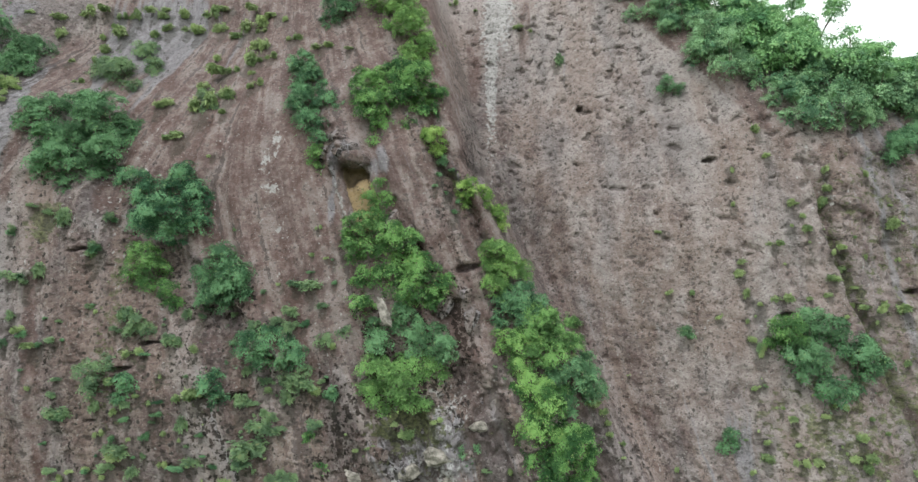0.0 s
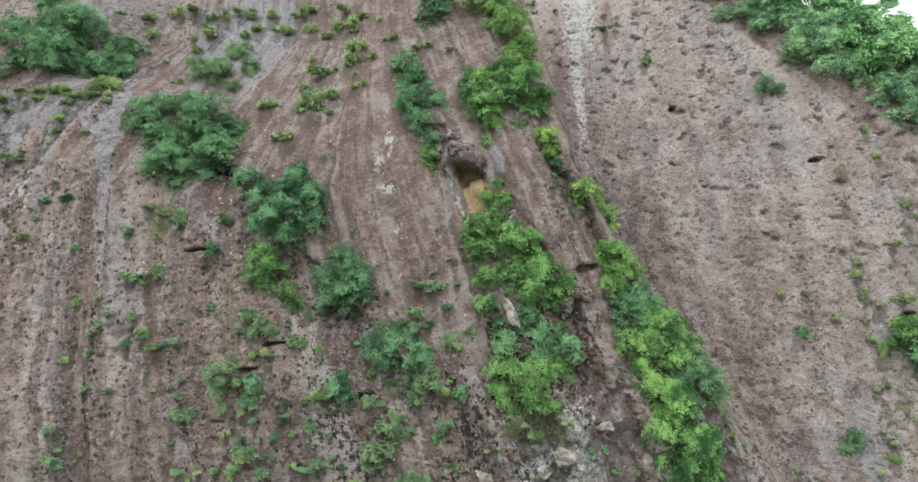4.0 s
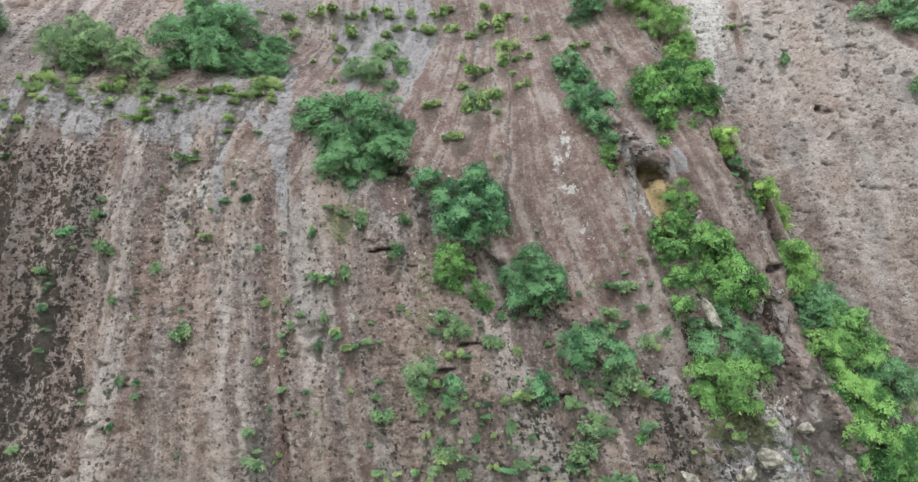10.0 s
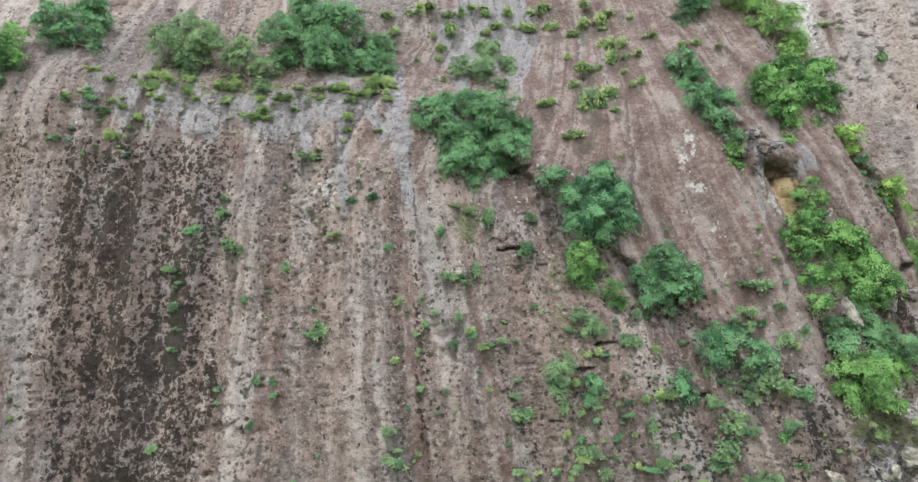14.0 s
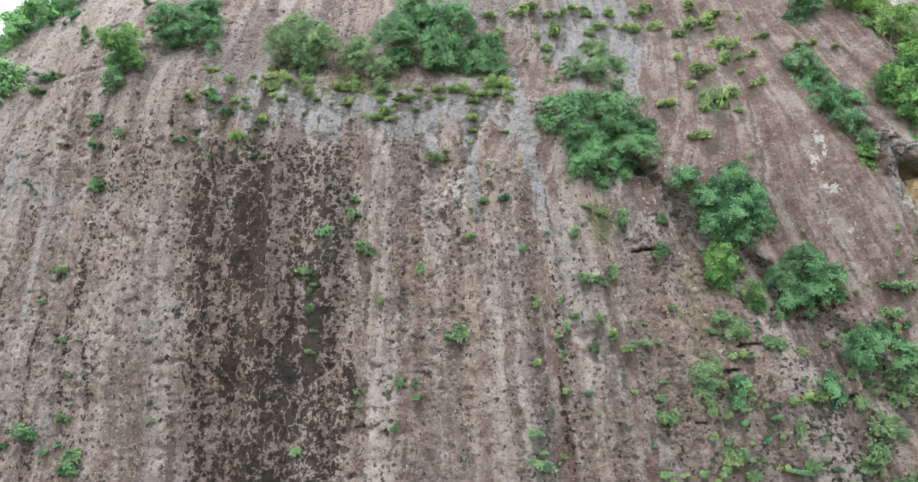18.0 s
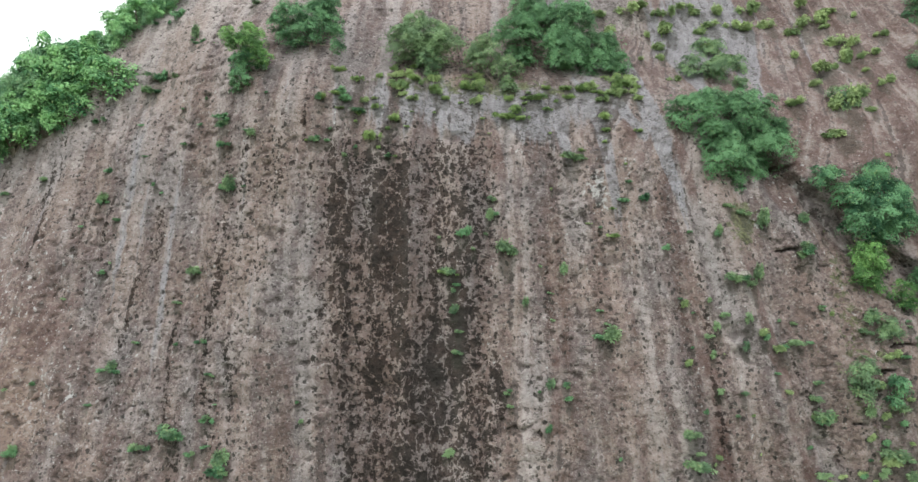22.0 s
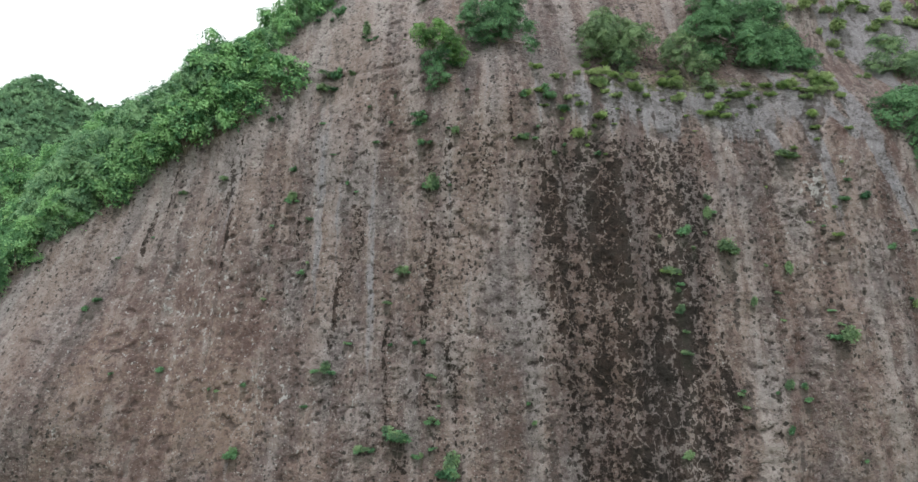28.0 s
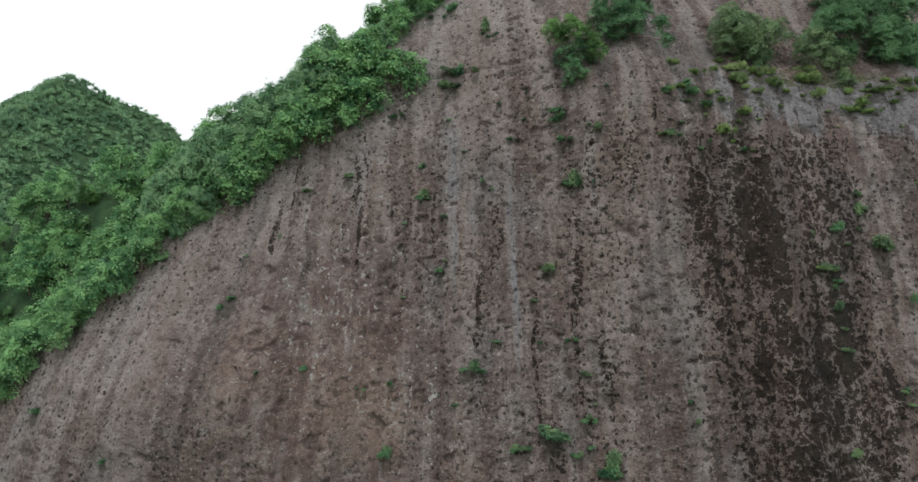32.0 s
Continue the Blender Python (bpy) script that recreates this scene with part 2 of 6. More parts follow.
    # narrow dark lines of pits down the wall
    drip = m.math("ADD", m.noise(m.join(flow, m.math("MULTIPLY", high, 0.035), 21.0), 1.2, 2.5, 0.5), m.math("ADD", m.math("MULTIPLY", m.math("SUBTRACT", spots, 0.5), 0.55), m.math("MULTIPLY", m.math("SUBTRACT", patch, 0.5), 0.4)))
    base = m.mix(m.math("MULTIPLY", m.step(drip, 0.635, 0.68), m.math("MULTIPLY", m.math("SUBTRACT", 1.0, plain), 0.66)), base, (0.095, 0.072, 0.066))
    # pits, each apart, in rows down the wet lines, their shade painted black
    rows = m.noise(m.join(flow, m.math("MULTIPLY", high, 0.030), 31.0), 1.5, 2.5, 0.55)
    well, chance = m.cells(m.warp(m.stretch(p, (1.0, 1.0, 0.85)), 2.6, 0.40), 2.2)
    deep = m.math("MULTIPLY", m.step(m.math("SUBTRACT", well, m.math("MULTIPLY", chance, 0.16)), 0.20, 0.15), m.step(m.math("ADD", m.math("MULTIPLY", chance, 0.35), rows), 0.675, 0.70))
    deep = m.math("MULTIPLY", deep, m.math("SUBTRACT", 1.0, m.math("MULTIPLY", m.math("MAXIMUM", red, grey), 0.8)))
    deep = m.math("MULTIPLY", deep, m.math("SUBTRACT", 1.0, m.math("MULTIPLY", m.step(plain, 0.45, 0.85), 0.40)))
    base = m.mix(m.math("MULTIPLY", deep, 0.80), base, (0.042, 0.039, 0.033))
    # small white and dark chips
    chip, lot = m.cells(p, 7.5)
    open_face = m.step(plain, 0.05, 0.40)
    base = m.mix(m.math("MULTIPLY", m.step(chip, 0.36, 0.26), m.math("MULTIPLY", m.step(m.math("ADD", lot, m.math("ADD", m.math("MULTIPLY", thick, 1.6), m.math("MULTIPLY", open_face, 0.06))), 0.83, 0.87), m.math("ADD", 0.45, m.math("MULTIPLY", open_face, 0.17)))), base, (0.640, 0.585, 0.545))
    base = m.mix(m.math("MULTIPLY", m.step(chip, 0.44, 0.32), m.math("MULTIPLY", m.step(m.math("SUBTRACT", lot, m.math("ADD", m.math("MULTIPLY", thick, 0.8), m.math("MULTIPLY", open_face, 0.05))), 0.24, 0.20), 0.58)), base, (0.075, 0.058, 0.052))
    # black lichen in the seepage, broken into plates by paler veins
    ragged = m.math("ADD", m.math("ADD", m.math("MULTIPLY", m.math("SUBTRACT", spots, 0.5), 1.1), m.math("MULTIPLY", m.math("SUBTRACT", specks, 0.5), 0.9)), m.math("ADD", m.math("MULTIPLY", m.math("SUBTRACT", bands, 0.5), 1.3), m.math("ADD", m.math("MULTIPLY", m.math("SUBTRACT", grain, 0.5), 0.6), m.math("MULTIPLY", m.math("SUBTRACT", lines, 0.5), 1.1))))
    vein = m.seams(m.warp(m.warp(m.stretch(p, (1.0, 1.0, 0.80)), 0.9, 1.8), 4.0, 0.60), 0.95)
    ragged = m.math("SUBTRACT", ragged, m.math("MULTIPLY", m.step(vein, 0.085, 0.0), m.math("ADD", 0.32, m.math("MULTIPLY", m.step(patch, 0.42, 0.60), 0.22))))
    soot = m.math("ADD", m.math("MULTIPLY", m.attribute("dark"), 1.20), ragged)
    base = m.mix(m.math("MULTIPLY", m.step(m.attribute("dark"), 0.28, 0.62), 0.70), base, m.mix(0.55, base, (0.150, 0.112, 0.098)))
    base = m.mix(m.math("MULTIPLY", m.step(soot, 0.41, 0.53), 0.92), base, m.mix(m.step(patch, 0.38, 0.68), (0.105, 0.104, 0.088), (0.250, 0.200, 0.175)), "MULTIPLY")
    # shade of hollows, slots and crevices, put into the rock colour
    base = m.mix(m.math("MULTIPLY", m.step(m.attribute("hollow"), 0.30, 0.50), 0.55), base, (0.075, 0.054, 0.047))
    moss = m.step(m.math("ADD", m.attribute("moss"), m.math("MULTIPLY", m.math("SUBTRACT", spots, 0.5), 2.0)), 0.45, 0.66)
    base = m.mix(m.math("MULTIPLY", moss, 0.75), base, m.mix(m.step(m.math("ADD", m.math("MULTIPLY", grain, 0.6), m.math("MULTIPLY", specks, 0.4)), 0.38, 0.62), (0.045, 0.052, 0.026), (0.290, 0.300, 0.135)))
    # algae stain under the plants, which also paints their contact shade
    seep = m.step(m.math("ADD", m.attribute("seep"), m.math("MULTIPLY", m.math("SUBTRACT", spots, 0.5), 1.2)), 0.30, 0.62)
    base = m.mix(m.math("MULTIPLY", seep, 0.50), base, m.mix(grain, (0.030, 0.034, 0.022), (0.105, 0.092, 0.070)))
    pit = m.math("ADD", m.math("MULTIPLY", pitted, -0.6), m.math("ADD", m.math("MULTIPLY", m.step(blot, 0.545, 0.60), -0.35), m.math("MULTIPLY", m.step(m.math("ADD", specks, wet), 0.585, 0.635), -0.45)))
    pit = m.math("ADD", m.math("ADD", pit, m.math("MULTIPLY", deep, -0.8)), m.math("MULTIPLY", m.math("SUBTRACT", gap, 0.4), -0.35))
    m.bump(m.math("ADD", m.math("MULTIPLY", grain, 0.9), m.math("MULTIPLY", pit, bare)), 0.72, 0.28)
    return m.colour(m.mix(1.0, base, (0.588, 0.640, 0.652), "MULTIPLY"))


def leaf_material(name, dark, light, old, rough=0.75, clumps=0.75):
    """Leaves whose green varies from leaf to leaf and from plant to plant, some light passing through."""
    m = Nodes(name, rough)
    one = m.n.new("ShaderNodeNewGeometry").outputs["Random Per Island"]
    plant = m.n.new("ShaderNodeObjectInfo").outputs["Random"]
    p = m.place()
    clump = m.noise(p, clumps, 3.0, 0.5)
    c = m.mix(m.step(m.math("ADD", m.math("MULTIPLY", m.math("SUBTRACT", one, 0.5), 0.14), clump), 0.43, 0.58), dark, light)
    c = m.mix(m.step(one, 0.93, 0.99), c, old)
    c = m.mix(m.math("MULTIPLY", plant, 0.32), c, m.mix(0.45, light, old))
    m.colour(c)
    m.skin.inputs["Specular IOR Level"].default_value = 0.08
    thin = m.n.new("ShaderNodeBsdfTranslucent")
    m.put(thin.inputs["Color"], m.mix(0.5, c, light))
    blend = m.n.new("ShaderNodeMixShader")
    blend.inputs[0].default_value = 0.24
    m.l.new(m.skin.outputs[0], blend.inputs[1])
    m.l.new(thin.outputs[0], blend.inputs[2])
    m.l.new(blend.outputs[0], m.n["Material Output"].inputs[0])
    return m.mat


def bark_material():
    m = Nodes("grey_brown_bark", 0.9)
    p = m.place()
    g = m.noise(m.stretch(p, (6, 6, 1.2)), 2.0, 6.0, 0.65)
    m.bump(g, 0.6, 0.04)
    return m.colour(m.mix(g, (0.070, 0.052, 0.040), (0.210, 0.180, 0.150)))


def ground_material(name, a, b, scale=0.15):
    m = Nodes(name, 0.95)
    p = m.place()
    g = m.noise(p, scale, 8.0, 0.65)
    m.bump(m.noise(p, scale * 8, 5.0, 0.6), 0.7, 0.3)
    return m.colour(m.mix(m.step(g, 0.35, 0.65), a, b))


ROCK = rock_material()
LEAF = leaf_material("broad_leaves", (0.034, 0.092, 0.050), (0.152, 0.312, 0.158), (0.220, 0.325, 0.135))
LEAF_FRESH = leaf_material("fresh_leaves", (0.030, 0.088, 0.034), (0.190, 0.375, 0.124), (0.285, 0.395, 0.132))
LEAF_WOOD = leaf_material("wood_leaves", (0.072, 0.190, 0.092), (0.265, 0.490, 0.215), (0.310, 0.455, 0.190))
LEAF_PALE = leaf_material("pale_wood_leaves", (0.085, 0.195, 0.115), (0.270, 0.460, 0.245), (0.320, 0.440, 0.220))
LEAF_YELLOW = leaf_material("yellow_green_leaves", (0.110, 0.215, 0.055), (0.335, 0.500, 0.150), (0.390, 0.480, 0.160))
LEAF_LIT = leaf_material("light_yellow_green_leaves", (0.046, 0.118, 0.040), (0.235, 0.425, 0.135), (0.310, 0.430, 0.145))
LEAF_DUSTY = leaf_material("dusty_green_leaves", (0.082, 0.150, 0.088), (0.195, 0.310, 0.155), (0.260, 0.300, 0.150))
LEAF_GRASS = leaf_material("pale_grass_blades", (0.135, 0.215, 0.095), (0.300, 0.400, 0.175), (0.340, 0.370, 0.185), 0.8)
LEAF_FAR = leaf_material("far_tree_crowns", (0.070, 0.160, 0.095), (0.205, 0.365, 0.195), (0.240, 0.340, 0.175), 0.8, 0.16)
MOSS = leaf_material("moss_and_grass", (0.090, 0.160, 0.058), (0.260, 0.380, 0.138), (0.330, 0.385, 0.160), 0.8)
BARK = bark_material()
FOREST_SOIL = ground_material("forest_soil", (0.032, 0.070, 0.034), (0.065, 0.120, 0.055), 0.6)
VALLEY = ground_material("valley_meadow", (0.050, 0.085, 0.030), (0.120, 0.150, 0.060), 0.03)
PALE_ROCK = ground_material("pale_lichened_rock", (0.120, 0.115, 0.095), (0.400, 0.375, 0.330), 2.2)

# ---------------------------------------------------------------- noise on arrays
def lattice(ix, iy, seed):
    n = (ix.astype(np.int64) * 374761393 + iy.astype(np.int64) * 668265263 + seed * 974634777) & 0xFFFFFFFF
    n = ((n ^ (n >> 13)) * 1274126177) & 0xFFFFFFFF
    n = ((n ^ (n >> 15)) * 2246822519) & 0xFFFFFFFF
    return ((n ^ (n >> 16)) & 0xFFFFFF) / float(0xFFFFFF)


def value_noise(x, y, seed=0):
    """Smooth noise from -1 to 1."""
    ix, iy = np.floor(x), np.floor(y)
    fx, fy = x - ix, y - iy
    fx, fy = fx * fx * fx * (fx * (fx * 6 - 15) + 10), fy * fy * fy * (fy * (fy * 6 - 15) + 10)
    a, b = lattice(ix, iy, seed), lattice(ix + 1, iy, seed)
    c, d = lattice(ix, iy + 1, seed), lattice(ix + 1, iy + 1, seed)
    return 2 * (a + (b - a) * fx + (c - a) * fy + (a - b - c + d) * fx * fy) - 1


def fbm(x, y, seed=0, octaves=4, gain=0.5):
    total, weight, size = 0.0, 1.0, 0.0
    for i in range(octaves):
        total = total + weight * value_noise(x * 2 ** i + 17.3 * i, y * 2 ** i - 9.1 * i, seed + i)
        size += weight
        weight *= gain
    return total / size


def pocks(x, y, seed, keep):
    """Round hollows: 1 in the middle of a hollow, 0 outside; a share keep of the cells has one."""
    ix, iy = np.floor(x), np.floor(y)
    deep = np.zeros_like(x)
    for dx in (-1, 0, 1):
        for dy in (-1, 0, 1):
            cx, cy = ix + dx, iy + dy
            px, py = cx + lattice(cx, cy, seed), cy + lattice(cx, cy, seed + 1)
            size = 0.18 + 0.42 * lattice(cx, cy, seed + 2) ** 2
            d = np.hypot(x - px, y - py) / size
            hole = np.clip(1 - d * d, 0, 1) * (lattice(cx, cy, seed + 3) < keep)
            deep = np.maximum(deep, hole)
    return deep


def facets(x, y, seed):
    """Angular blocks from about 0 to 1: the upper hull of tilted planes, one to a cell."""
    ix, iy = np.floor(x), np.floor(y)
    top = np.full_like(x, -9.0)
    for dx in (-1, 0, 1):
        for dy in (-1, 0, 1):
            cx, cy = ix + dx, iy + dy
            rx, ry = x - cx - lattice(cx, cy, seed), y - cy - lattice(cx, cy, seed + 1)
            tilt = 1.2 * (lattice(cx, cy, seed + 2) - 0.5) * rx + 1.2 * (lattice(cx, cy, seed + 3) - 0.6) * ry
            top = np.maximum(top, 0.35 + 0.65 * lattice(cx, cy, seed + 4) + tilt - 1.1 * np.maximum(np.abs(rx), np.abs(ry)))
    return top


def ramp(v, lo, hi):
    t = np.clip((v - lo) / (hi - lo), 0, 1)
    return t * t * (3 - 2 * t)


def spot(x, h, cx, ch, rx, rh):
    """A soft-edged patch round (cx, ch)."""
    return np.exp(-(((x - cx) / rx) ** 2 + ((h - ch) / rh) ** 2))


def strip(x, h, cx, ch, lean, wide, tall):
    """A leaning strip with rather sharp sides."""
    return np.exp(-((x - cx - lean * (h - ch)) / wide) ** 4 - ((h - ch) / tall) ** 2)


# ---------------------------------------------------------------- the form of the rock wall
# x runs along the wall, h is the height over the level of the eye, the result is the distance into the hill.
def gully_line(h):
    """x of the edge where the front slab ends and the wall behind it begins."""
    return np.where(h < 6, 4.3 - 0.55 * h, 1.0 - 0.18 * (h - 6))


def east_rim(x):
    """Height of the edge of the wood over the eastern part of the wall."""
    return np.where(x < 25, 10.8 + 1.8 * (25 - x), np.where(x < 28.5, 10.8 - 0.95 * (x - 25), 7.5 + 0.28 * (x - 28.5)))


def wood_top(x):
    """Height up to which the eastern wood climbs before the ground falls back."""
    return 18.5 - 0.86 * (x - 32.5)


# broad swells and hollows of the wall: along, up, reach along, reach up, and how far they lie back
SWELLS = ((-97, 7, 8, 9, 1.6), (-85, 14, 9, 9, 1.85), (-103, -11, 8, 6, -3.0), (-84, -3, 8, 12, 1.05), (-73, -8, 7, 10, 0.45), (-70, 17, 7, 7, -1.6), (-36, 18, 4.5, 5, 2.4), (-79, 8, 5, 4, -0.9), (-30, 7.5, 4, 4, 1.5), (-28, 23, 12, 8, 4.1), (-18, 18, 8, 8, 0.45), (-36, -12, 10, 6, -0.65),
          (-22, -10, 10, 6, -1.4), (-8, -2, 7, 10, -0.9), (-5, -13, 8, 8, -1.1), (-7, 9, 5, 5, -0.5), (5, -3, 4, 6, 2.4), (13, -14, 6, 6, 1.3), (9, 9, 6, 8, 0.8), (7, 26, 8, 6, -2.2), (-38, 2, 8, 7, 0.5))


def wall_form(x, h):
    x, h = np.asarray(x, float), np.asarray(h, float)
    d = 46.0 + np.where(h > 0, 0.25 * h + 0.010 * h * h, 0.21 * h)
    # the dome turns away towards the west
    u = x - h + 105.8
    far = np.clip(-u, 0, None)
    d = d + 9.0 * (1 - 0.42 * ramp(h, 0, 18)) * (np.clip(52.3 - np.maximum(u, 0), 0, None) / 55) ** 1.4 + np.minimum(0.5 * far * far, 0.9 + 1.45 * far) + 0.8 * np.clip(far - 9, 0, None) ** 2
    d = d + 1.4 * spot(x, h, -25, 16, 14, 6) - 1.8 * spot(x, h, -63, 11, 9, 6)
    for cx, ch, rx, rh, back in SWELLS:
        d = d + back * spot(x, h, cx, ch, rx, rh)
    # the wall behind the gully, which comes forward again to the east
    right = 7.6 - 0.45 * np.clip(x - 6.5, 0, 17) + 0.09 * np.clip(h, -20, 24)
    d = d + right * ramp(x - gully_line(h), -1.2, 1.8)
    up = np.clip(h - east_rim(x), 0, None)
    over = np.clip(h - wood_top(x) + 1.0, 0, None)
    d = d + 0.12 * up + np.minimum(0.6 * over * over, 4.0 * over)
    return d + 0.03 * np.clip(h - 24, 0, None) ** 2


def fall_line(x, h):
    """A coordinate that stays the same along the way that water takes down the wall."""
    g = x - gully_line(h)
    lean = 0.36 * ramp(x, -50, -8) * (1 - ramp(g, -5, 9)) - 0.22 * (1 - ramp(x, -115, -85))
    fan = -0.55 * np.clip(h - 4, 0, 16) * ramp(x, -46, -36) * (1 - ramp(x, -22, -13))
    return x + lean * h + fan

# ---------------------------------------------------------------- the cliff
def link_mesh(name, co, faces, material, smooth=True):
    """A mesh from arrays of places and of four-cornered faces."""
    me = bpy.data.meshes.new(name)
    me.vertices.add(len(co))
    me.vertices.foreach_set("co", np.ascontiguousarray(co, dtype=np.float32).ravel())
    n = len(faces)
    me.loops.add(4 * n)
    me.loops.foreach_set("vertex_index", np.ascontiguousarray(faces, dtype=np.int32).ravel())
    me.polygons.add(n)
    me.polygons.foreach_set("loop_start", np.arange(0, 4 * n, 4, dtype=np.int32))
    me.polygons.foreach_set("use_smooth", np.full(n, smooth))
    me.update(calc_edges=True)
    me.materials.append(material)
    return me


def grid_faces(nx, nz):
    i = np.arange(nx - 1)[:, None] * nz + np.arange(nz - 1)[None, :]
    return np.stack([i, i + nz, i + nz + 1, i + 1], -1).reshape(-1, 4)


def scar_line(x):
    """Height of the broken ledge that runs down across the front slab, under the row of bushes."""
    return 6.3 - 0.98 * (x + 27.5)


def east_crack(h):
    """x of the crack that parts the eastern buttress from the pale wall."""
    return 28.0 + 0.22 * np.clip(2 - h, 0, None)


# along, up, half width and half height of the parted slots
NOTCHES = ((-23.9, -9.0, 0.9, 0.16), (-15.6, -10.8, 0.8, 0.20), (-9.3, -9.8, 0.25, 0.4), (-22.2, -7.3, 0.9, 0.12), (-27.7, 5.7, 1.5, 0.30), (-25.7, -12.5, 0.6, 0.10),
           (-28.5, -0.6, 0.9, 0.12), (20.7, 6.7, 0.7, 0.22), (24.1, -5.5, 0.6, 0.22), (33.2, -3.8, 0.8, 0.15), (11.6, 12.6, 0.3, 0.3), (0.7, -2.0, 0.9, 0.30))


def ochre_niche(x, h):
    """The share of the open niche in the broken ridge, and the coordinate across it."""
    u = x + 0.36 * (h - 5.7) + 0.30 * fbm(x * 1.1, h * 0.9, 59, 3)
    top = 5.6 + 0.55 * fbm(x * 1.3, h * 0.0, 58, 3)
    return ramp(u, -9.35, -9.15) * (1 - ramp(u, -7.2, -6.9)) * ramp(h, 0.5, 1.0) * (1 - ramp(h, top - 0.1, top + 0.1)), u


def wall_relief(x, h):
    """Ribs, hollows, ledges and roughness on the wall (outwards is minus), and the share of hollow, whose shade is
    painted dark.
    """
    s = fall_line(x, h)
    red = red_slab(x, h, s)
    pale_wall = ramp(x - gully_line(h), 0, 3)
    rough = 1 - 0.65 * red
    d = (1 - 0.6 * pale_wall) * (0.55 * fbm(s * 0.20, h * 0.012, 11, 3) + 0.34 * fbm(s * 0.62, h * 0.022, 12, 3) + 0.05 * fbm(s * 2.0, h * 0.15, 17, 2))
    d = d + 0.9 * fbm(x * 0.06, h * 0.06, 13, 3) + rough * 0.20 * fbm(x * 0.6, h * 0.8, 14, 4, 0.6)
    d = d + (0.4 + 0.6 * rough) * 0.11 * fbm(x * 2.1, h * 2.6, 15, 3, 0.7)
    # weathered hollows, wider than high, with ragged outlines
    wx, wh = x + 0.75 * fbm(x * 0.9, h * 0.9, 18, 3, 0.6), h + 0.60 * fbm(x * 0.9, h * 0.9, 19, 3, 0.6)
    crowd = ramp(fbm(s * 0.16, h * 0.05, 21, 3), -0.30, 0.40)
    big = pocks(wx * 0.45, wh * 0.75, 31, 0.035) * rough
    mid = pocks(wx * 1.15, wh * 1.75, 41, 0.20) * rough * (0.25 + 0.75 * crowd)
    fine = pocks(wx * 1.9, wh * 2.5, 61, 0.28) * rough * (0.3 + 0.7 * crowd)
    east = pocks(wx * 0.92, wh * 1.40, 71, 0.28) * pale_wall * (0.35 + 0.65 * ramp(h, -8, 6))
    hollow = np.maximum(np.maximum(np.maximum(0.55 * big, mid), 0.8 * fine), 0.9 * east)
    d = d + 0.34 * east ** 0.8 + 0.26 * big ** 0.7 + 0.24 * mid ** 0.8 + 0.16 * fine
    # the overhang of the broken ledge
    near = ramp(x, -31, -27) * (1 - ramp(x, -13, -9))
    under = scar_line(x) + 0.5 * fbm(x * 0.6, x * 0.0, 51, 3) - h
    d = d + near * 1.3 * ramp(under, 0.0, 0.35) * (1 - ramp(under, 1.5, 6.0))
    # the shelf under the tree band
    shelf = ramp(x, -70, -60) * (1 - ramp(x, -40, -36.5))
    edge = h - (13.2 - 0.05 * (x + 50) + 0.8 * fbm(x * 0.25, x * 0.0, 52, 3))
    d = d + shelf * 1.1 * ramp(edge, 0.0, 2.2)
    # the broken, blocky ridge beside the gully
    g = x - gully_line(h)
    ridge = ramp(g, -11, -8.5) * (1 - ramp(g, -2.5, -0.5)) * (1 - ramp(h, -10, -7)) + spot(x, h, -9.6, 7.2, 2.2, 2.4)
    ridge = np.minimum(ridge + 0.55 * ramp(g, -11, -9) * (1 - ramp(g, -5.5, -4)) * (1 - ramp(h, 3, 6)), 1)
    foot = spot(x, h, -2.0, -14.5, 4.5, 4.0)
    slab = ramp(g, -7.4, -6.9) * (1 - ramp(g, -3.8, -3.0)) * ramp(h, -4.6, -3.6) * (1 - ramp(h, 6.5, 9))
    broken = np.minimum(ridge * (1 - 0.82 * slab) + 1.2 * foot + 0.55 * ramp(x - east_crack(h), 0.6, 2.5) * (1 - ramp(h - east_rim(x), -1.5, 0.5)), 1.0)
    d = d - 0.55 * slab
    tx, th = x + 0.35 * h + 0.5 * fbm(x * 0.7, h * 0.7, 62, 2), h + 0.4 * fbm(x * 0.7, h * 0.7, 63, 2)
    block = 1.1 * facets(tx * 0.42, th * 0.30, 57) + 0.55 * facets(tx * 1.0, th * 0.75, 58) + 0.26 * facets(tx * 2.1, th * 1.8, 59)
    d = d + broken * (0.75 - 1.25 * block)
    # valleys between the blocks join the mask that paints recesses darker
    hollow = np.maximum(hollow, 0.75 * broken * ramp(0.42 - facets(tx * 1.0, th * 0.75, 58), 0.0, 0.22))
    d = d - 0.16 * rough * (0.4 + 0.6 * crowd) * facets(wx * 0.9, wh * 0.8, 64)
    # the leaning niche with ochre rock in the broken ridge, its roof, its dark pocket and the fin beside it
    niche, u = ochre_niche(x, h)
    pocket = niche * ramp(h + 1.2 * fbm(x * 1.1, h * 0.5, 60, 3), 4.6, 5.0)
    lip = ramp(u, -10.2, -9.7) * (1 - ramp(u, -7.0, -6.4)) * ramp(h, 5.8, 5.95) * (1 - ramp(h, 6.3, 8.5))
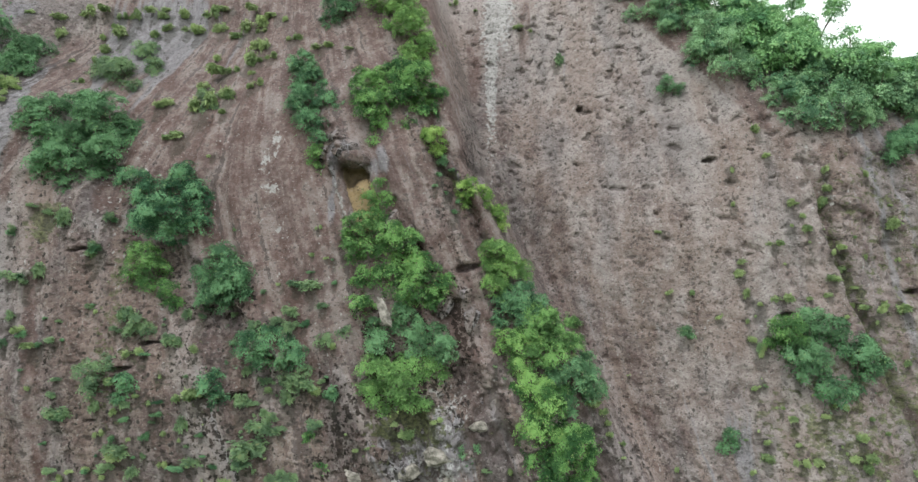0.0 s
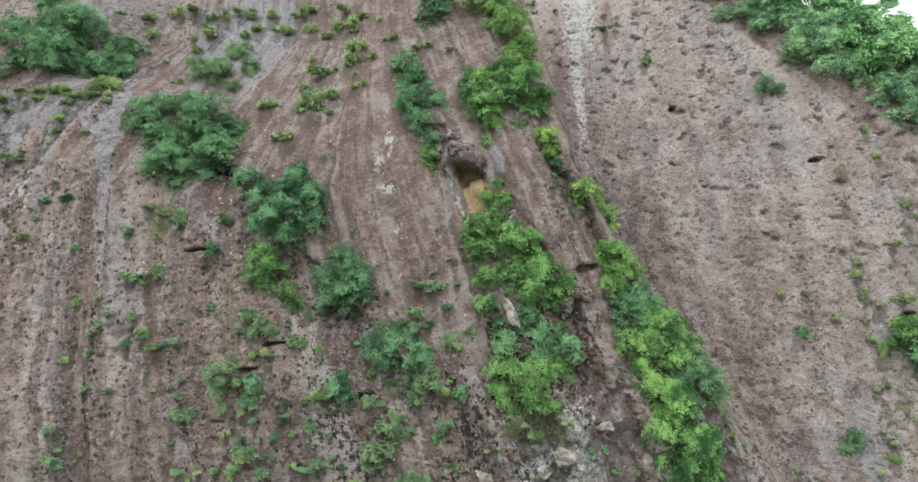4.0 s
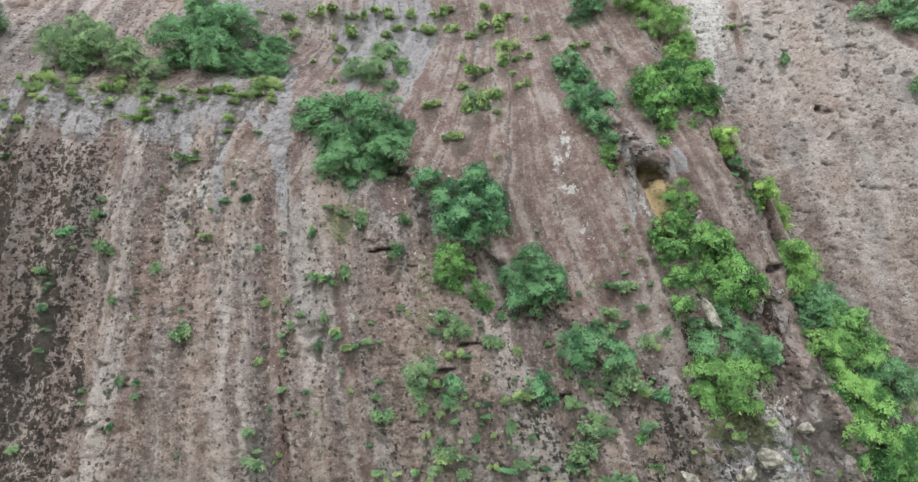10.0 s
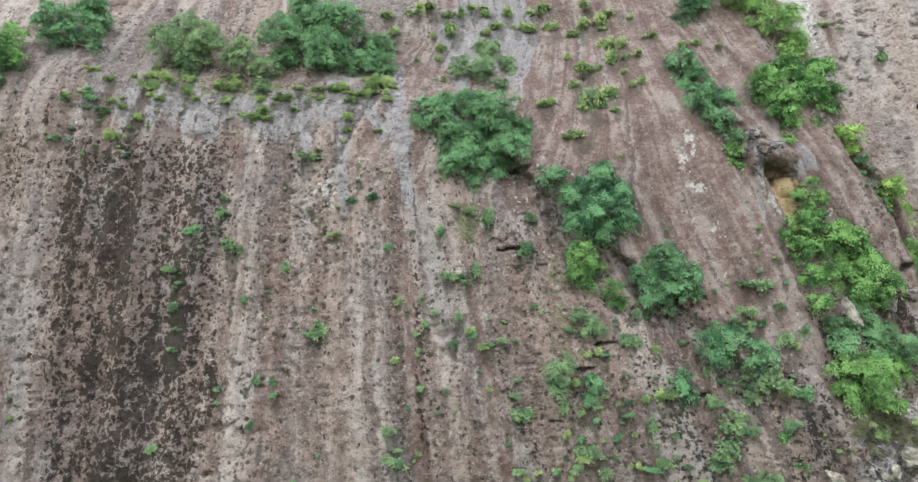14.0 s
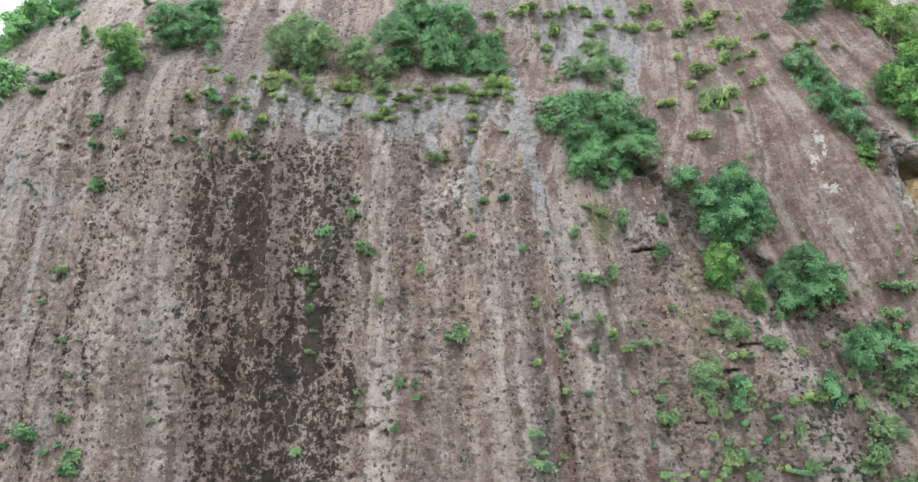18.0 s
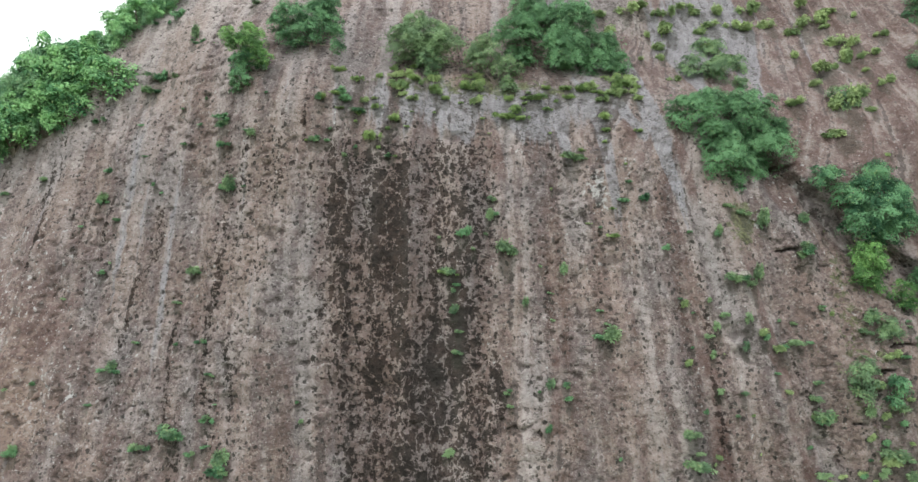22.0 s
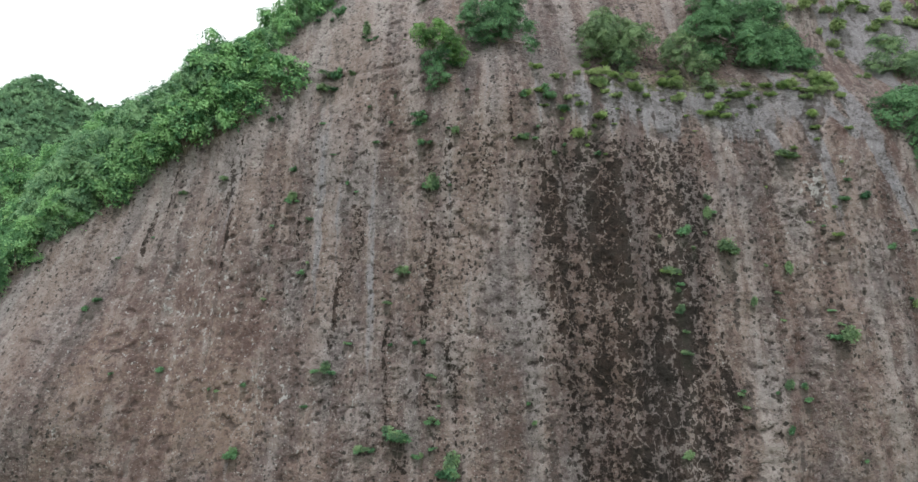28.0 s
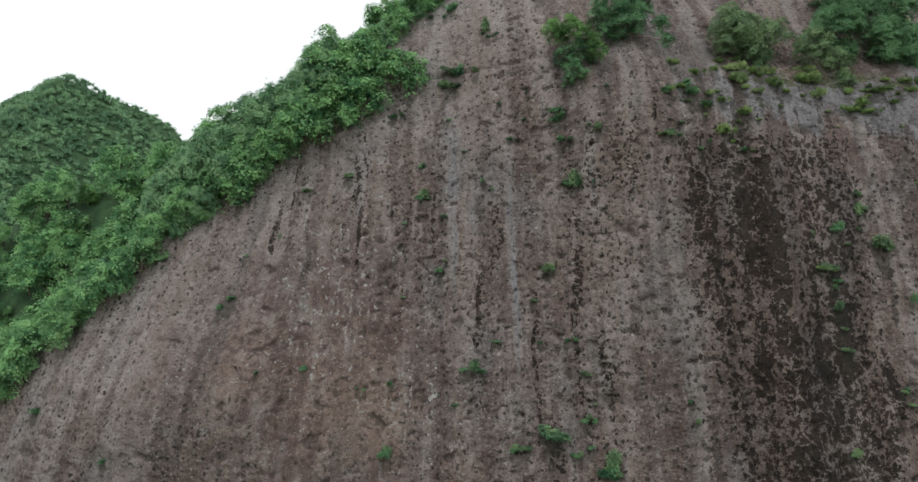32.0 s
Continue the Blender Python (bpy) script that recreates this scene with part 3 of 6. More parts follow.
    fin = ramp(u, -10.15, -9.95) * (1 - ramp(u, -9.6, -9.45)) * ramp(h, 0.4, 2.0) * (1 - ramp(h, 5.8, 6.6))
    leaf_slab = ramp(u, -6.9, -6.7) * (1 - ramp(u, -5.2, -5.0)) * ramp(h, 3.6, 4.4) * (1 - ramp(h, 6.8, 7.6))
    d = d + (0.9 + 0.25 * fbm(x * 1.2, h * 1.2, 69, 3)) * niche + 0.9 * pocket - (0.20 + 0.4 * fbm(x * 0.9, h * 0.8, 70, 3) + 0.8 * facets(x * 1.3, h * 0.9, 71)) * lip - 0.45 * fin - 0.25 * leaf_slab
    # the pocket's shade is coloured in too, through the same mask
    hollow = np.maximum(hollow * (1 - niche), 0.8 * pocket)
    # the crack along the ridge and the bedding seams
    d = d + 0.8 * np.exp(-((g + 2.6 + 0.9 * fbm(h * 0.5, h * 0.0, 53, 3)) / 0.40) ** 2) * ramp(h, -9, -4) * (1 - ramp(h, 8, 14))
    seam = -7.6 - 0.01 * (x + 100) + 0.12 * fbm(x * 0.8, x * 0.0, 54, 3)
    d = d + 0.30 * np.exp(-((h - seam) / 0.10) ** 2) * (1 - ramp(x, -98, -95)) * (0.4 + 0.6 * ramp(fbm(x * 0.4, x * 0.0, 55, 2), -0.3, 0.2))
    seam = 15.1 + 0.085 * (x + 80) + 0.20 * fbm(x * 0.5, x * 0.0, 56, 3)
    line = np.exp(-((h - seam) / 0.17) ** 2) * ramp(x, -92, -87) * (1 - ramp(x, -75, -72))
    d = d + 0.30 * line
    hollow = np.maximum(hollow, 0.42 * line)
    # the mossy crack in the eastern buttress
    d = d + 0.9 * np.exp(-((x - east_crack(h) + 0.5 * fbm(h * 0.5, h * 0.0, 67, 3)) / 0.35) ** 2) * (1 - ramp(h, 5, 8)) + 0.5 * ramp(x - east_crack(h), 0, 2.5) * fbm(x * 0.5, h * 0.4, 68, 4)
    # slots where slabs have parted, deepened and with their shade painted dark
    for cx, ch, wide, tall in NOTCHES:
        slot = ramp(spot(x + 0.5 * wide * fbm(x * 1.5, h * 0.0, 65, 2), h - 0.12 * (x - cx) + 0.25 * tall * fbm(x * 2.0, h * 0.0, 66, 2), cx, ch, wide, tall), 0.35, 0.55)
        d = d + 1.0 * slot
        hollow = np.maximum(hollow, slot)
    return d, hollow


def red_slab(x, h, s):
    a = ramp(x, -36.5, -34) * (1 - ramp(x - gully_line(h), -6.0, -3.5)) * ramp(h - scar_line(x), -0.5, 1.0) * ramp(h, -12, -6)
    return a * (0.75 + 0.25 * ramp(h, 2, 9) - 0.34 * ramp(h, 11, 18))


def stains(x, h, s):
    """Soft masks of the large differences in colour; light also holds painted sky light."""
    red = red_slab(x, h, s)
    red = np.maximum(red, 0.8 * ramp(x - gully_line(h), -5.5, -3) * (1 - ramp(x - gully_line(h), -1, 1)) * ramp(h, -16, -10))
    red = np.maximum(red, 0.72 * spot(s, h, -91, -9, 13, 12))
    red = np.maximum(red, 0.6 * ramp(h - east_rim(x), -3.2, -1.2) * ramp(x, 8, 12) * (1 - ramp(x, 26, 29)))
    red = np.maximum(red, 0.75 * strip(x, h, 6.9, 22.0, 0.08, 0.6, 5.0))
    red = np.maximum(red, 0.7 * strip(x, h, 1.6, 18.0, 0.0, 0.9, 8.0))
    grey = 1.35 * spot(x, h, -28.8, 20.0, 5.4, 5.6) + 0.8 * spot(x, h, -43, 22.5, 3.0, 3.5) + 0.42 * spot(x, h, -39.5, 10.5, 3.5, 3.0) + 0.85 * spot(x, h, -53, 11.4, 11, 2.8)
    grey = grey + 0.9 * spot(x, h, -36.8 - 0.1 * (h - 8), 8.5, 0.7, 3.2) + 0.9 * spot(x, h, -6.1, 5.9, 0.9, 1.6) + 0.8 * spot(x, h, -9.6, 3.5, 0.3, 2.2) + 0.7 * spot(x, h, 20, -15, 1.6, 5)
    grey = grey + 0.7 * spot(x, h, -8.8, 7.2, 1.7, 1.5) + 0.22 * ramp(x - east_crack(h), 0, 2) + 0.85 * spot(x, h, -2.5, -14.5, 4.5, 3.5) + 0.3 * spot(s, h, -76, 0, 7, 16)
    # water has left smooth grey and reddish strips side by side
    for cx, ch, lean, wide, tall, much in ((-36.9, 6.8, -0.22, 0.50, 5.0, 1.0), (-39.4, 10.4, -0.53, 0.40, 2.2, 1.0), (-37.6, 14.0, 0.0, 0.6, 2.6, 1.0), 
                                           (-41.3, 6.0, -0.10, 0.55, 6.5, 0.85), (-47.0, 9.5, -0.15, 1.5, 2.8, 0.8), (-52.7, 9.6, -0.15, 1.0, 1.8, 0.7), (-44.7, 9.0, -0.1, 0.5, 3.0, 0.7), (-32.8, 16.2, -0.3, 0.6, 3.5, 1.0)):
        grey = grey + much * strip(x, h, cx, ch, lean, wide, tall)
    for cx, ch, lean, wide, tall in ((-39.2, 8.6, -0.17, 0.7, 3.6), (-42.8, 8.0, -0.1, 0.45, 3.2), (-50.0, 7.2, -0.18, 0.7, 3.4), (-35.4, 6.0, -0.1, 0.55, 4.5), (-36.2, 16.0, -0.1, 2.4, 5.5), (-29.6, 19.5, -0.1, 0.5, 5.0), (-27.8, 3.6, -0.2, 1.4, 2.2)):
        red = np.maximum(red, 0.75 * strip(x, h, cx, ch, lean, wide, tall))
    grey = grey + 0.5 * strip(x - gully_line(h), h, -2.2, 5.0, 0.0, 0.9, 4.5)
    pale = 0.95 * strip(x, h, -8.9, 3.0, -0.34, 0.16, 2.4) + 0.42 * spot(x, h, -42.7, 4.2, 0.9, 1.2) + 0.36 * spot(x, h, -40.3, 5.8, 0.8, 0.8) + 0.42 * spot(x, h, -30.8, 1.2, 0.9, 1.4) + 1.05 * strip(x, h, 3.25, 15, 0.04, 0.60, 7.5) + 1.15 * strip(x, h, 4.3, 25, 0.10, 1.7, 5.0) + 0.72 * spot(x, h, -14.5, 4.0, 0.9, 0.55) + 0.60 * spot(x, h, -14.3, 7.8, 0.6, 1.0) + 0.60 * spot(x, h, -13.3, 0.9, 0.45, 0.8) + 0.50 * spot(x, h, -15.1, 6.1, 0.5, 0.8) + 0.10 * spot(s, h, -13.0, 3.0, 2.0, 7) + 0.22 * spot(s, h, -25.0, 3.0, 4.0, 6)
    pale = pale + 0.62 * spot(x, h, -2.0, -16, 3.0, 2.0) + 0.40 * spot(x, h, -1.0, -12, 2.5, 2.5) + 0.5 * spot(x, h, 28.5, 4, 0.8, 3) + 0.5 * spot(x, h, -42, 3.6, 0.7, 1.6)
    sd = s + 1.3 * fbm(x * 0.25, h * 0.12, 97, 3)
    # the great seepage: a mottled field, and darker strips in it that water keeps wet
    se = s + 0.7 * fbm(x * 0.25, h * 0.10, 97, 3) + 0.5 * fbm(x * 0.9, h * 0.35, 96, 3)
    dark = 0.48 * ramp(se - 0.18 * np.clip(-4 - h, 0, 14), -65.5, -62.5) * (1 - ramp(se, -51.5, -49.0)) * (1 - ramp(h, 7.0, 10.0))
    for at_s, mid, wide, tall, much in ((-62.1, 1.5, 1.35, 7.5, 0.66), (-58.2, 1.0, 2.2, 7.8, 0.75), (-59.0, -9.0, 1.6, 5.5, 0.66), (-54.8, -10.0, 2.6, 10.0, 0.68), (-55.6, -16.0, 3.6, 7.0, 0.62), (-53.0, -6.5, 0.9, 6.5, 0.82), (-58.8, 3.0, 0.7, 4.5, 0.78), (-50.2, -10.5, 0.4, 4.0, 0.60)):
        dark = np.maximum(dark, much * strip(se, h, at_s, mid, 0.0, wide, tall))
    for at_s, width, top, reach in ((-35.9, 0.5, -8, 10), (-77.8, 0.35, -4, 12), (-74.2, 0.35, -9, 9), (-72.0, 0.5, 4, 9), (-71.1, 0.4, -10, 9), (-69.6, 0.35, -10, 7), (-73.3, 0.6, -15, 5), (-82.2, 0.3, 0, 7), (-84.8, 0.3, 2, 6), (-89.5, 0.3, 5, 5), (-64.7, 0.4, 10, 4), (-30.5, 0.5, -10, 8)):
        dark = np.maximum(dark, 0.44 * spot(sd, h, at_s, top, width, reach))
    dark = np.maximum(dark, 0.30 * spot(x, h, -67, 6, 6, 5))
    dark = np.maximum(dark, 0.25 * spot(sd, h, -71, 2, 4.5, 9))
    for at_s, wide, mid, tall in ((-71.2, 0.40, -5.0, 11.0), (-77.9, 0.28, -2.0, 9.0), (-74.2, 0.25, -9.0, 7.0), (-73.4, 0.45, -15.5, 3.5), (-82.3, 0.22, 3.0, 6.0), (-88.6, 0.20, 3.0, 7.0), (-95.7, 0.20, 1.0, 5.0), (-94.7, 0.15, 2.5, 4.0)):
        dark = np.maximum(dark, 0.55 * strip(sd, h, at_s, mid, 0.0, wide, tall))
    dark = np.maximum(dark, 0.45 * spot(x, h, 1.0, 7.0, 1.2, 7.5))
    dark = np.maximum(dark, 0.50 * strip(x - gully_line(h) + 0.8 * fbm(h * 0.5, x * 0.2, 81, 3), h, -2.4, 5.0, 0.0, 0.8, 4.0))
    dark = np.maximum(dark, 0.5 * strip(x - gully_line(h), h, -7.6, -1.0, 0.0, 0.6, 3.0))
    # dark wet ledge under the bushes, the shadow in its crack painted in
    dark = np.maximum(dark, 0.45 * spot(x, h, -17, -4.5, 2.5, 2.5))
    dark = np.maximum(dark, 0.26 * spot(x, h, -18.5, -12, 8, 8))
    dark = np.maximum(dark, 0.50 * spot(x, h, -4.0, -9.5, 4.2, 8.5))
    dark = np.maximum(dark, 0.46 * spot(x, h, -8.0, -13.0, 3.2, 6.0))
    dark = np.maximum(dark, 0.50 * spot(x, h, -0.2, -8.0, 1.8, 6.0))
    dark = np.maximum(dark, 0.24 * spot(x, h, -10.2, 6.5, 1.2, 2.0))
    ochre = ochre_niche(x, h)[0]
    moss = 0.32 * spot(x, h, -23, -11, 7, 7) + 0.7 * spot(x, h, -3.5, -12.4, 2.8, 1.4) + 0.35 * spot(x, h, -3, -14.5, 4.5, 3.0) + 1.0 * spot(x, h, -31.6, 1.4, 1.3, 1.9) + 0.62 * spot(x, h, 26, -14, 6, 6) + 0.40 * ramp(x - east_crack(h), 0.3, 2.0) * (1 - ramp(h, 6, 10)) + 0.6 * spot(x - east_crack(h), h, 0, -4, 0.9, 12)
    moss = moss + 0.5 * strip(x - gully_line(h) + 0.8 * fbm(h * 0.5, x * 0.2, 82, 3), h, -2.0, 4.5, 0.0, 0.9, 4.0) + 0.72 * spot(x, h, -51, 13.0 - 0.06 * (x + 51), 11, 1.2) + 0.4 * spot(x, h, -25, -3, 1.6, 6) + 0.62 * strip(x - gully_line(h) + 0.5 * fbm(h * 0.6, x * 0.2, 83, 3), h, -0.9, -9.0, 0.0, 0.45, 7.0)
    rust = 0.5 * spot(x, h, -50.7, 6.8, 1.0, 2.2) + 0.45 * spot(x, h, -41.2, 7.5, 0.7, 2.0) + 0.45 * spot(x, h, -39.2, 5.6, 0.7, 1.6) + 0.45 * spot(s, h, -97, -11, 3.0, 7)
    rust = rust + 0.50 * spot(s, h, -89, -9, 7, 10) + 0.12 * spot(x, h, -84, -12, 4, 3) + 0.28 * spot(x, h, -86, -14, 5.5, 3.5) + 0.35 * spot(s, h, -108, -3, 1.2, 5) + 0.4 * spot(s, h, -31.5, -9, 0.7, 6) + 0.35 * spot(s, h, -48.0, -12, 1.0, 6)
    pale = pale + 0.30 * spot(x, h, -84.5, -12.5, 3.5, 2.0) + 0.32 * spot(s, h, -90, -5, 8, 9)
    # paler and browner ribs side by side below the shelf
    rib, sr = 0 * x, s + 0.35 * fbm(x * 0.5, h * 0.25, 98, 3)
    for at_s, wide, much in ((-48.2, 1.2, 0.55), (-46.1, 0.75, -1.1), (-43.5, 1.6, 0.6), (-41.2, 0.45, -1.1), (-39.1, 1.5, 0.5), (-36.7, 0.7, -1.4), (-34.5, 1.25, 0.7), (-31.9, 0.5, -1.6), (-29.8, 1.4, 0.75), (-27.6, 0.5, -0.8)):
        rib = rib + (0.8 if much > 0 else 1.5) * much * strip(sr, h, at_s, -11.0, 0.0, wide, 13.0)
    red = np.maximum(red, -0.30 * rib)
    plain = 0.85 * ramp(x - gully_line(h), 0, 3) + 0.40 * (1 - ramp(s, -70, -60)) * (1 - ramp(x - gully_line(h), 0, 3))
    # besides paler rock, light paints sky brightness onto the upper, back-leaning wall
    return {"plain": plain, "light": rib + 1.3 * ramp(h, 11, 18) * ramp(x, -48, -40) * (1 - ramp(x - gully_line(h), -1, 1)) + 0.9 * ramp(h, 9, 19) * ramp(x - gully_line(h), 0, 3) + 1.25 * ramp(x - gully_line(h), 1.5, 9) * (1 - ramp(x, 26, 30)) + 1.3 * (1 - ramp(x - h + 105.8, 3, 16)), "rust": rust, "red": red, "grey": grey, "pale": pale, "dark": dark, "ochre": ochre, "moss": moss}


def surface(x, h):
    """A place on the finished wall."""
    x, h = np.asarray(x, float), np.asarray(h, float)
    return wall_form(x, h) + wall_relief(x, h)[0]


def build_cliff():
    xs = np.concatenate([np.arange(-150, -124, 0.5), np.arange(-124, 41, 0.155), np.arange(41, 66, 0.5)])
    hs = np.concatenate([np.arange(-46, -19, 0.5), np.arange(-19, 26, 0.155), np.arange(26, 44, 0.5)])
    x, h = np.meshgrid(xs, hs, indexing="ij")
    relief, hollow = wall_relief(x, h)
    form = wall_form(x, h)
    co = np.stack([x, form + relief, EYE + h], -1).reshape(-1, 3)
    faces = grid_faces(len(xs), len(hs))
    faces = faces[form.ravel()[faces].max(1) < 88]
    used = np.unique(faces)
    slot = np.zeros(len(co), np.int64)
    slot[used] = np.arange(len(used))
    me = link_mesh("cliff", co[used], slot[faces], ROCK)
    s = fall_line(x, h)
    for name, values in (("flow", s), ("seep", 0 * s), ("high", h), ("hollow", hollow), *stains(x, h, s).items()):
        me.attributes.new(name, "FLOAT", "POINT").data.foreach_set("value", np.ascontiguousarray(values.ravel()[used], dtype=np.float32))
    return tagged(new("cliff", me), "high mauve-brown conglomerate rock face with dark water stains", "cliff", kind="structure")


CLIFF = build_cliff()


def wet_shade_below(places):
    """Dark algae where water seeps out under the plants (along, up, width), with contact shade painted in."""
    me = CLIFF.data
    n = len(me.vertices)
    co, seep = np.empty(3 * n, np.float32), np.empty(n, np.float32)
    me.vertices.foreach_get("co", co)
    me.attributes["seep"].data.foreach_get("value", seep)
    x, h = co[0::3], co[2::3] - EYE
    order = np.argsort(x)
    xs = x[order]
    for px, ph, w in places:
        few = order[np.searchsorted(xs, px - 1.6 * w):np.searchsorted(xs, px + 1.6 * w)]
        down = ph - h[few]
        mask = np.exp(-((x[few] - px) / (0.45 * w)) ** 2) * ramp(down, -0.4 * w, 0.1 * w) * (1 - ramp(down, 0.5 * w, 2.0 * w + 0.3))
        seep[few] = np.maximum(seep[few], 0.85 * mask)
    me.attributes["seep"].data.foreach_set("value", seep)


def back_height(x, y):
    """Height over the eye of the wooded hill behind the rock."""
    top = np.minimum(np.minimum(0.98 * x + 90, 27.0 - 0.8 * x), 28 + 0 * x)
    return np.maximum(top - 0.55 * np.clip(y - 76, 0, None) + 1.5 * fbm(x * 0.06, y * 0.06, 91, 3), -46.0)


def build_back():
    xs, ys = np.arange(-165, 95, 2.0), np.concatenate([np.arange(72, 80, 2.0), np.arange(80, 240, 4.0)])
    x, y = np.meshgrid(xs, ys, indexing="ij")
    co = np.stack([x, y, EYE + back_height(x, y)], -1).reshape(-1, 3)
    me = link_mesh("hillside", co, grid_faces(len(xs), len(ys)), FOREST_SOIL)
    tagged(new("hillside", me), "dark wooded hillside behind the rock face", "hillside", kind="structure")


build_back()

# ---------------------------------------------------------------- how plants are made
def unit(v):
    return v / np.maximum(np.linalg.norm(v, axis=-1, keepdims=True), 1e-6)


def leaf_cloud(origin, axis, rng, per, length, width=0.60, spread=1.0, flat=0.35):
    """Rosettes of leaves: a whorl of `per` leaves round each origin, square to its axis and drooping a little."""
    n = len(origin)
    side = unit(np.cross(axis, unit(rng.normal(size=(n, 3)))))
    other = np.cross(axis, side)
    turn = rng.uniform(0, 2 * np.pi, (n, 1)) + np.arange(per)[None] * (2 * np.pi / per) + rng.normal(0, 0.35, (n, per))
    out = np.cos(turn)[..., None] * side[:, None] + np.sin(turn)[..., None] * other[:, None]
    tilt = rng.normal(-0.05, flat, (n, per, 1))
    out = unit(out + tilt * axis[:, None])
    size = length * rng.uniform(0.6, 1.25, (n, per, 1))
    start = origin[:, None] + out * size * rng.uniform(0.05, 0.9, (n, per, 1)) * spread + axis[:, None] * rng.normal(0, 0.16, (n, per, 1)) * length
    wing = unit(np.cross(out, axis[:, None]) + rng.normal(0, 0.12, (n, per, 3))) * size * width * 0.5
    sag = np.array((0, 0, -0.18)) * size
    quad = np.stack([start, start + out * size * 0.5 + wing, start + out * size + sag, start + out * size * 0.5 - wing], 2)
    return quad.reshape(-1, 3)


def crown_points(lobes, rng, leaf, per, dense=1.6):
    """Origins and axes of the rosettes of a crown: each round lobe (x, y, z, r) carries domed pads of leaves with gaps between."""
    at, ax = [], []
    up = np.array((0, -0.12, 1.0))
    for cx, cy, cz, r in lobes:
        k = int(9 + 5.0 * r * r)
        d = unit(rng.normal(size=(k, 3)) + np.array((0, -0.45, 0.40)))
        mid = np.array((cx, cy, cz)) + d * r * rng.uniform(0.48, 0.84, (k, 1)) * np.array((1.0, 0.95, 0.90))
        size = np.minimum(r * rng.uniform(0.26, 0.44, k), 0.75)
        face = unit(up + 0.30 * d + rng.normal(0, 0.16, (k, 3)))
        for c, n, pr, out in zip(mid, face, size, d):
            m = int(dense * 7.0 / per * pr * pr / (leaf * leaf)) + 3
            side = unit(np.cross(n, (0.3, 1.0, 0.2)))
            a, rho = rng.uniform(0, 2 * np.pi, (m, 1)), np.sqrt(rng.random((m, 1))) * (0.85 + 0.3 * rng.random())
            ray = np.cos(a) * side + np.sin(a) * np.cross(n, side)
            at.append(c + ray * rho * pr + n * pr * (0.85 * (1 - rho * rho) + rng.normal(0, 0.06, (m, 1))))
            ax.append(unit(n + 1.15 * rho * ray + rng.normal(0, 0.16, (m, 3))))
        m = int(0.80 * dense * r * r / (leaf * leaf)) + 2
        at.append(np.array((cx, cy, cz)) + rng.normal(0, 0.36 * r, (m, 3)))
        ax.append(unit(rng.normal(0, 0.4, (m, 3)) + up))
    return np.concatenate(at), np.concatenate(ax)


def tube(bm, a, b, ra, rb, sides=6):
    """A tapered limb from a to b."""
    a, b = Vector(a), Vector(b)
    m = (b - a).to_track_quat("Z", "Y").to_matrix()
    rings = []
    for p, r in ((a, ra), ((a + b) / 2 + m @ Vector((ra * 0.5, -ra * 0.3, 0)), (ra + rb) / 2), (b, rb)):
        rings.append([bm.verts.new(p + m @ Vector((r * math.cos(2 * math.pi * i / sides), r * math.sin(2 * math.pi * i / sides), 0))) for i in range(sides)])
    for lo, hi in zip(rings, rings[1:]):
        for i in range(sides):
            bm.faces.new((lo[i], lo[(i + 1) % sides], hi[(i + 1) % sides], hi[i]))
    bm.faces.new(rings[-1])


def part(name, me, parent, label=""):
    ob = new(name, me)
    ob.parent = parent
    return tagged(ob, label)


def woody(root, lobes, thick, twigs):
    """The stem, and a limb to each lobe."""
    bm = bmesh.new()
    mean = np.mean([l[:3] for l in lobes], 0)
    fork = Vector(root).lerp(Vector(mean), 0.45)
    tube(bm, root, fork, thick, thick * 0.75, 7)
    for l in lobes:
        knee = fork.lerp(Vector(l[:3]), 0.5) + Vector((0, 0, 0.15 * l[3]))
        tube(bm, fork, knee, thick * 0.6, thick * 0.4, 5)
        tube(bm, knee, l[:3], thick * 0.4, thick * 0.15, 5)
        for k in range(3 if twigs else 0):
            tip = Vector(l[:3]) + Vector((math.cos(2.1 * k + l[0]), math.sin(2.1 * k + l[0]) * 0.5 - 0.3, 0.45)) * l[3] * 0.8
            tube(bm, knee.lerp(Vector(l[:3]), 0.6), tip, thick * 0.22, thick * 0.06, 4)
    me = bpy.data.meshes.new("trunk")
    bm.to_mesh(me)
    bm.free()
    me.materials.append(BARK)
    return me


def plant(name, lobes, root, leaves, seed, leaf=0.25, per=6, thick=0.14, flat=0.20, twigs=True, dense=1.6):
    """A bush or tree as a thing of two parts: the trunk with its limbs, and the crown. Places are relative to its foot."""
    rng = np.random.default_rng(seed)
    at, ax = crown_points(lobes, rng, leaf, per, dense)
    co = leaf_cloud(at, ax, rng, per, leaf, flat=flat)
    thing = new(name)
    part("trunk", woody(root, lobes, thick, twigs), thing)
    part("crown", link_mesh("crown", co, np.arange(len(co)).reshape(-1, 4), leaves, False), thing)
    return thing

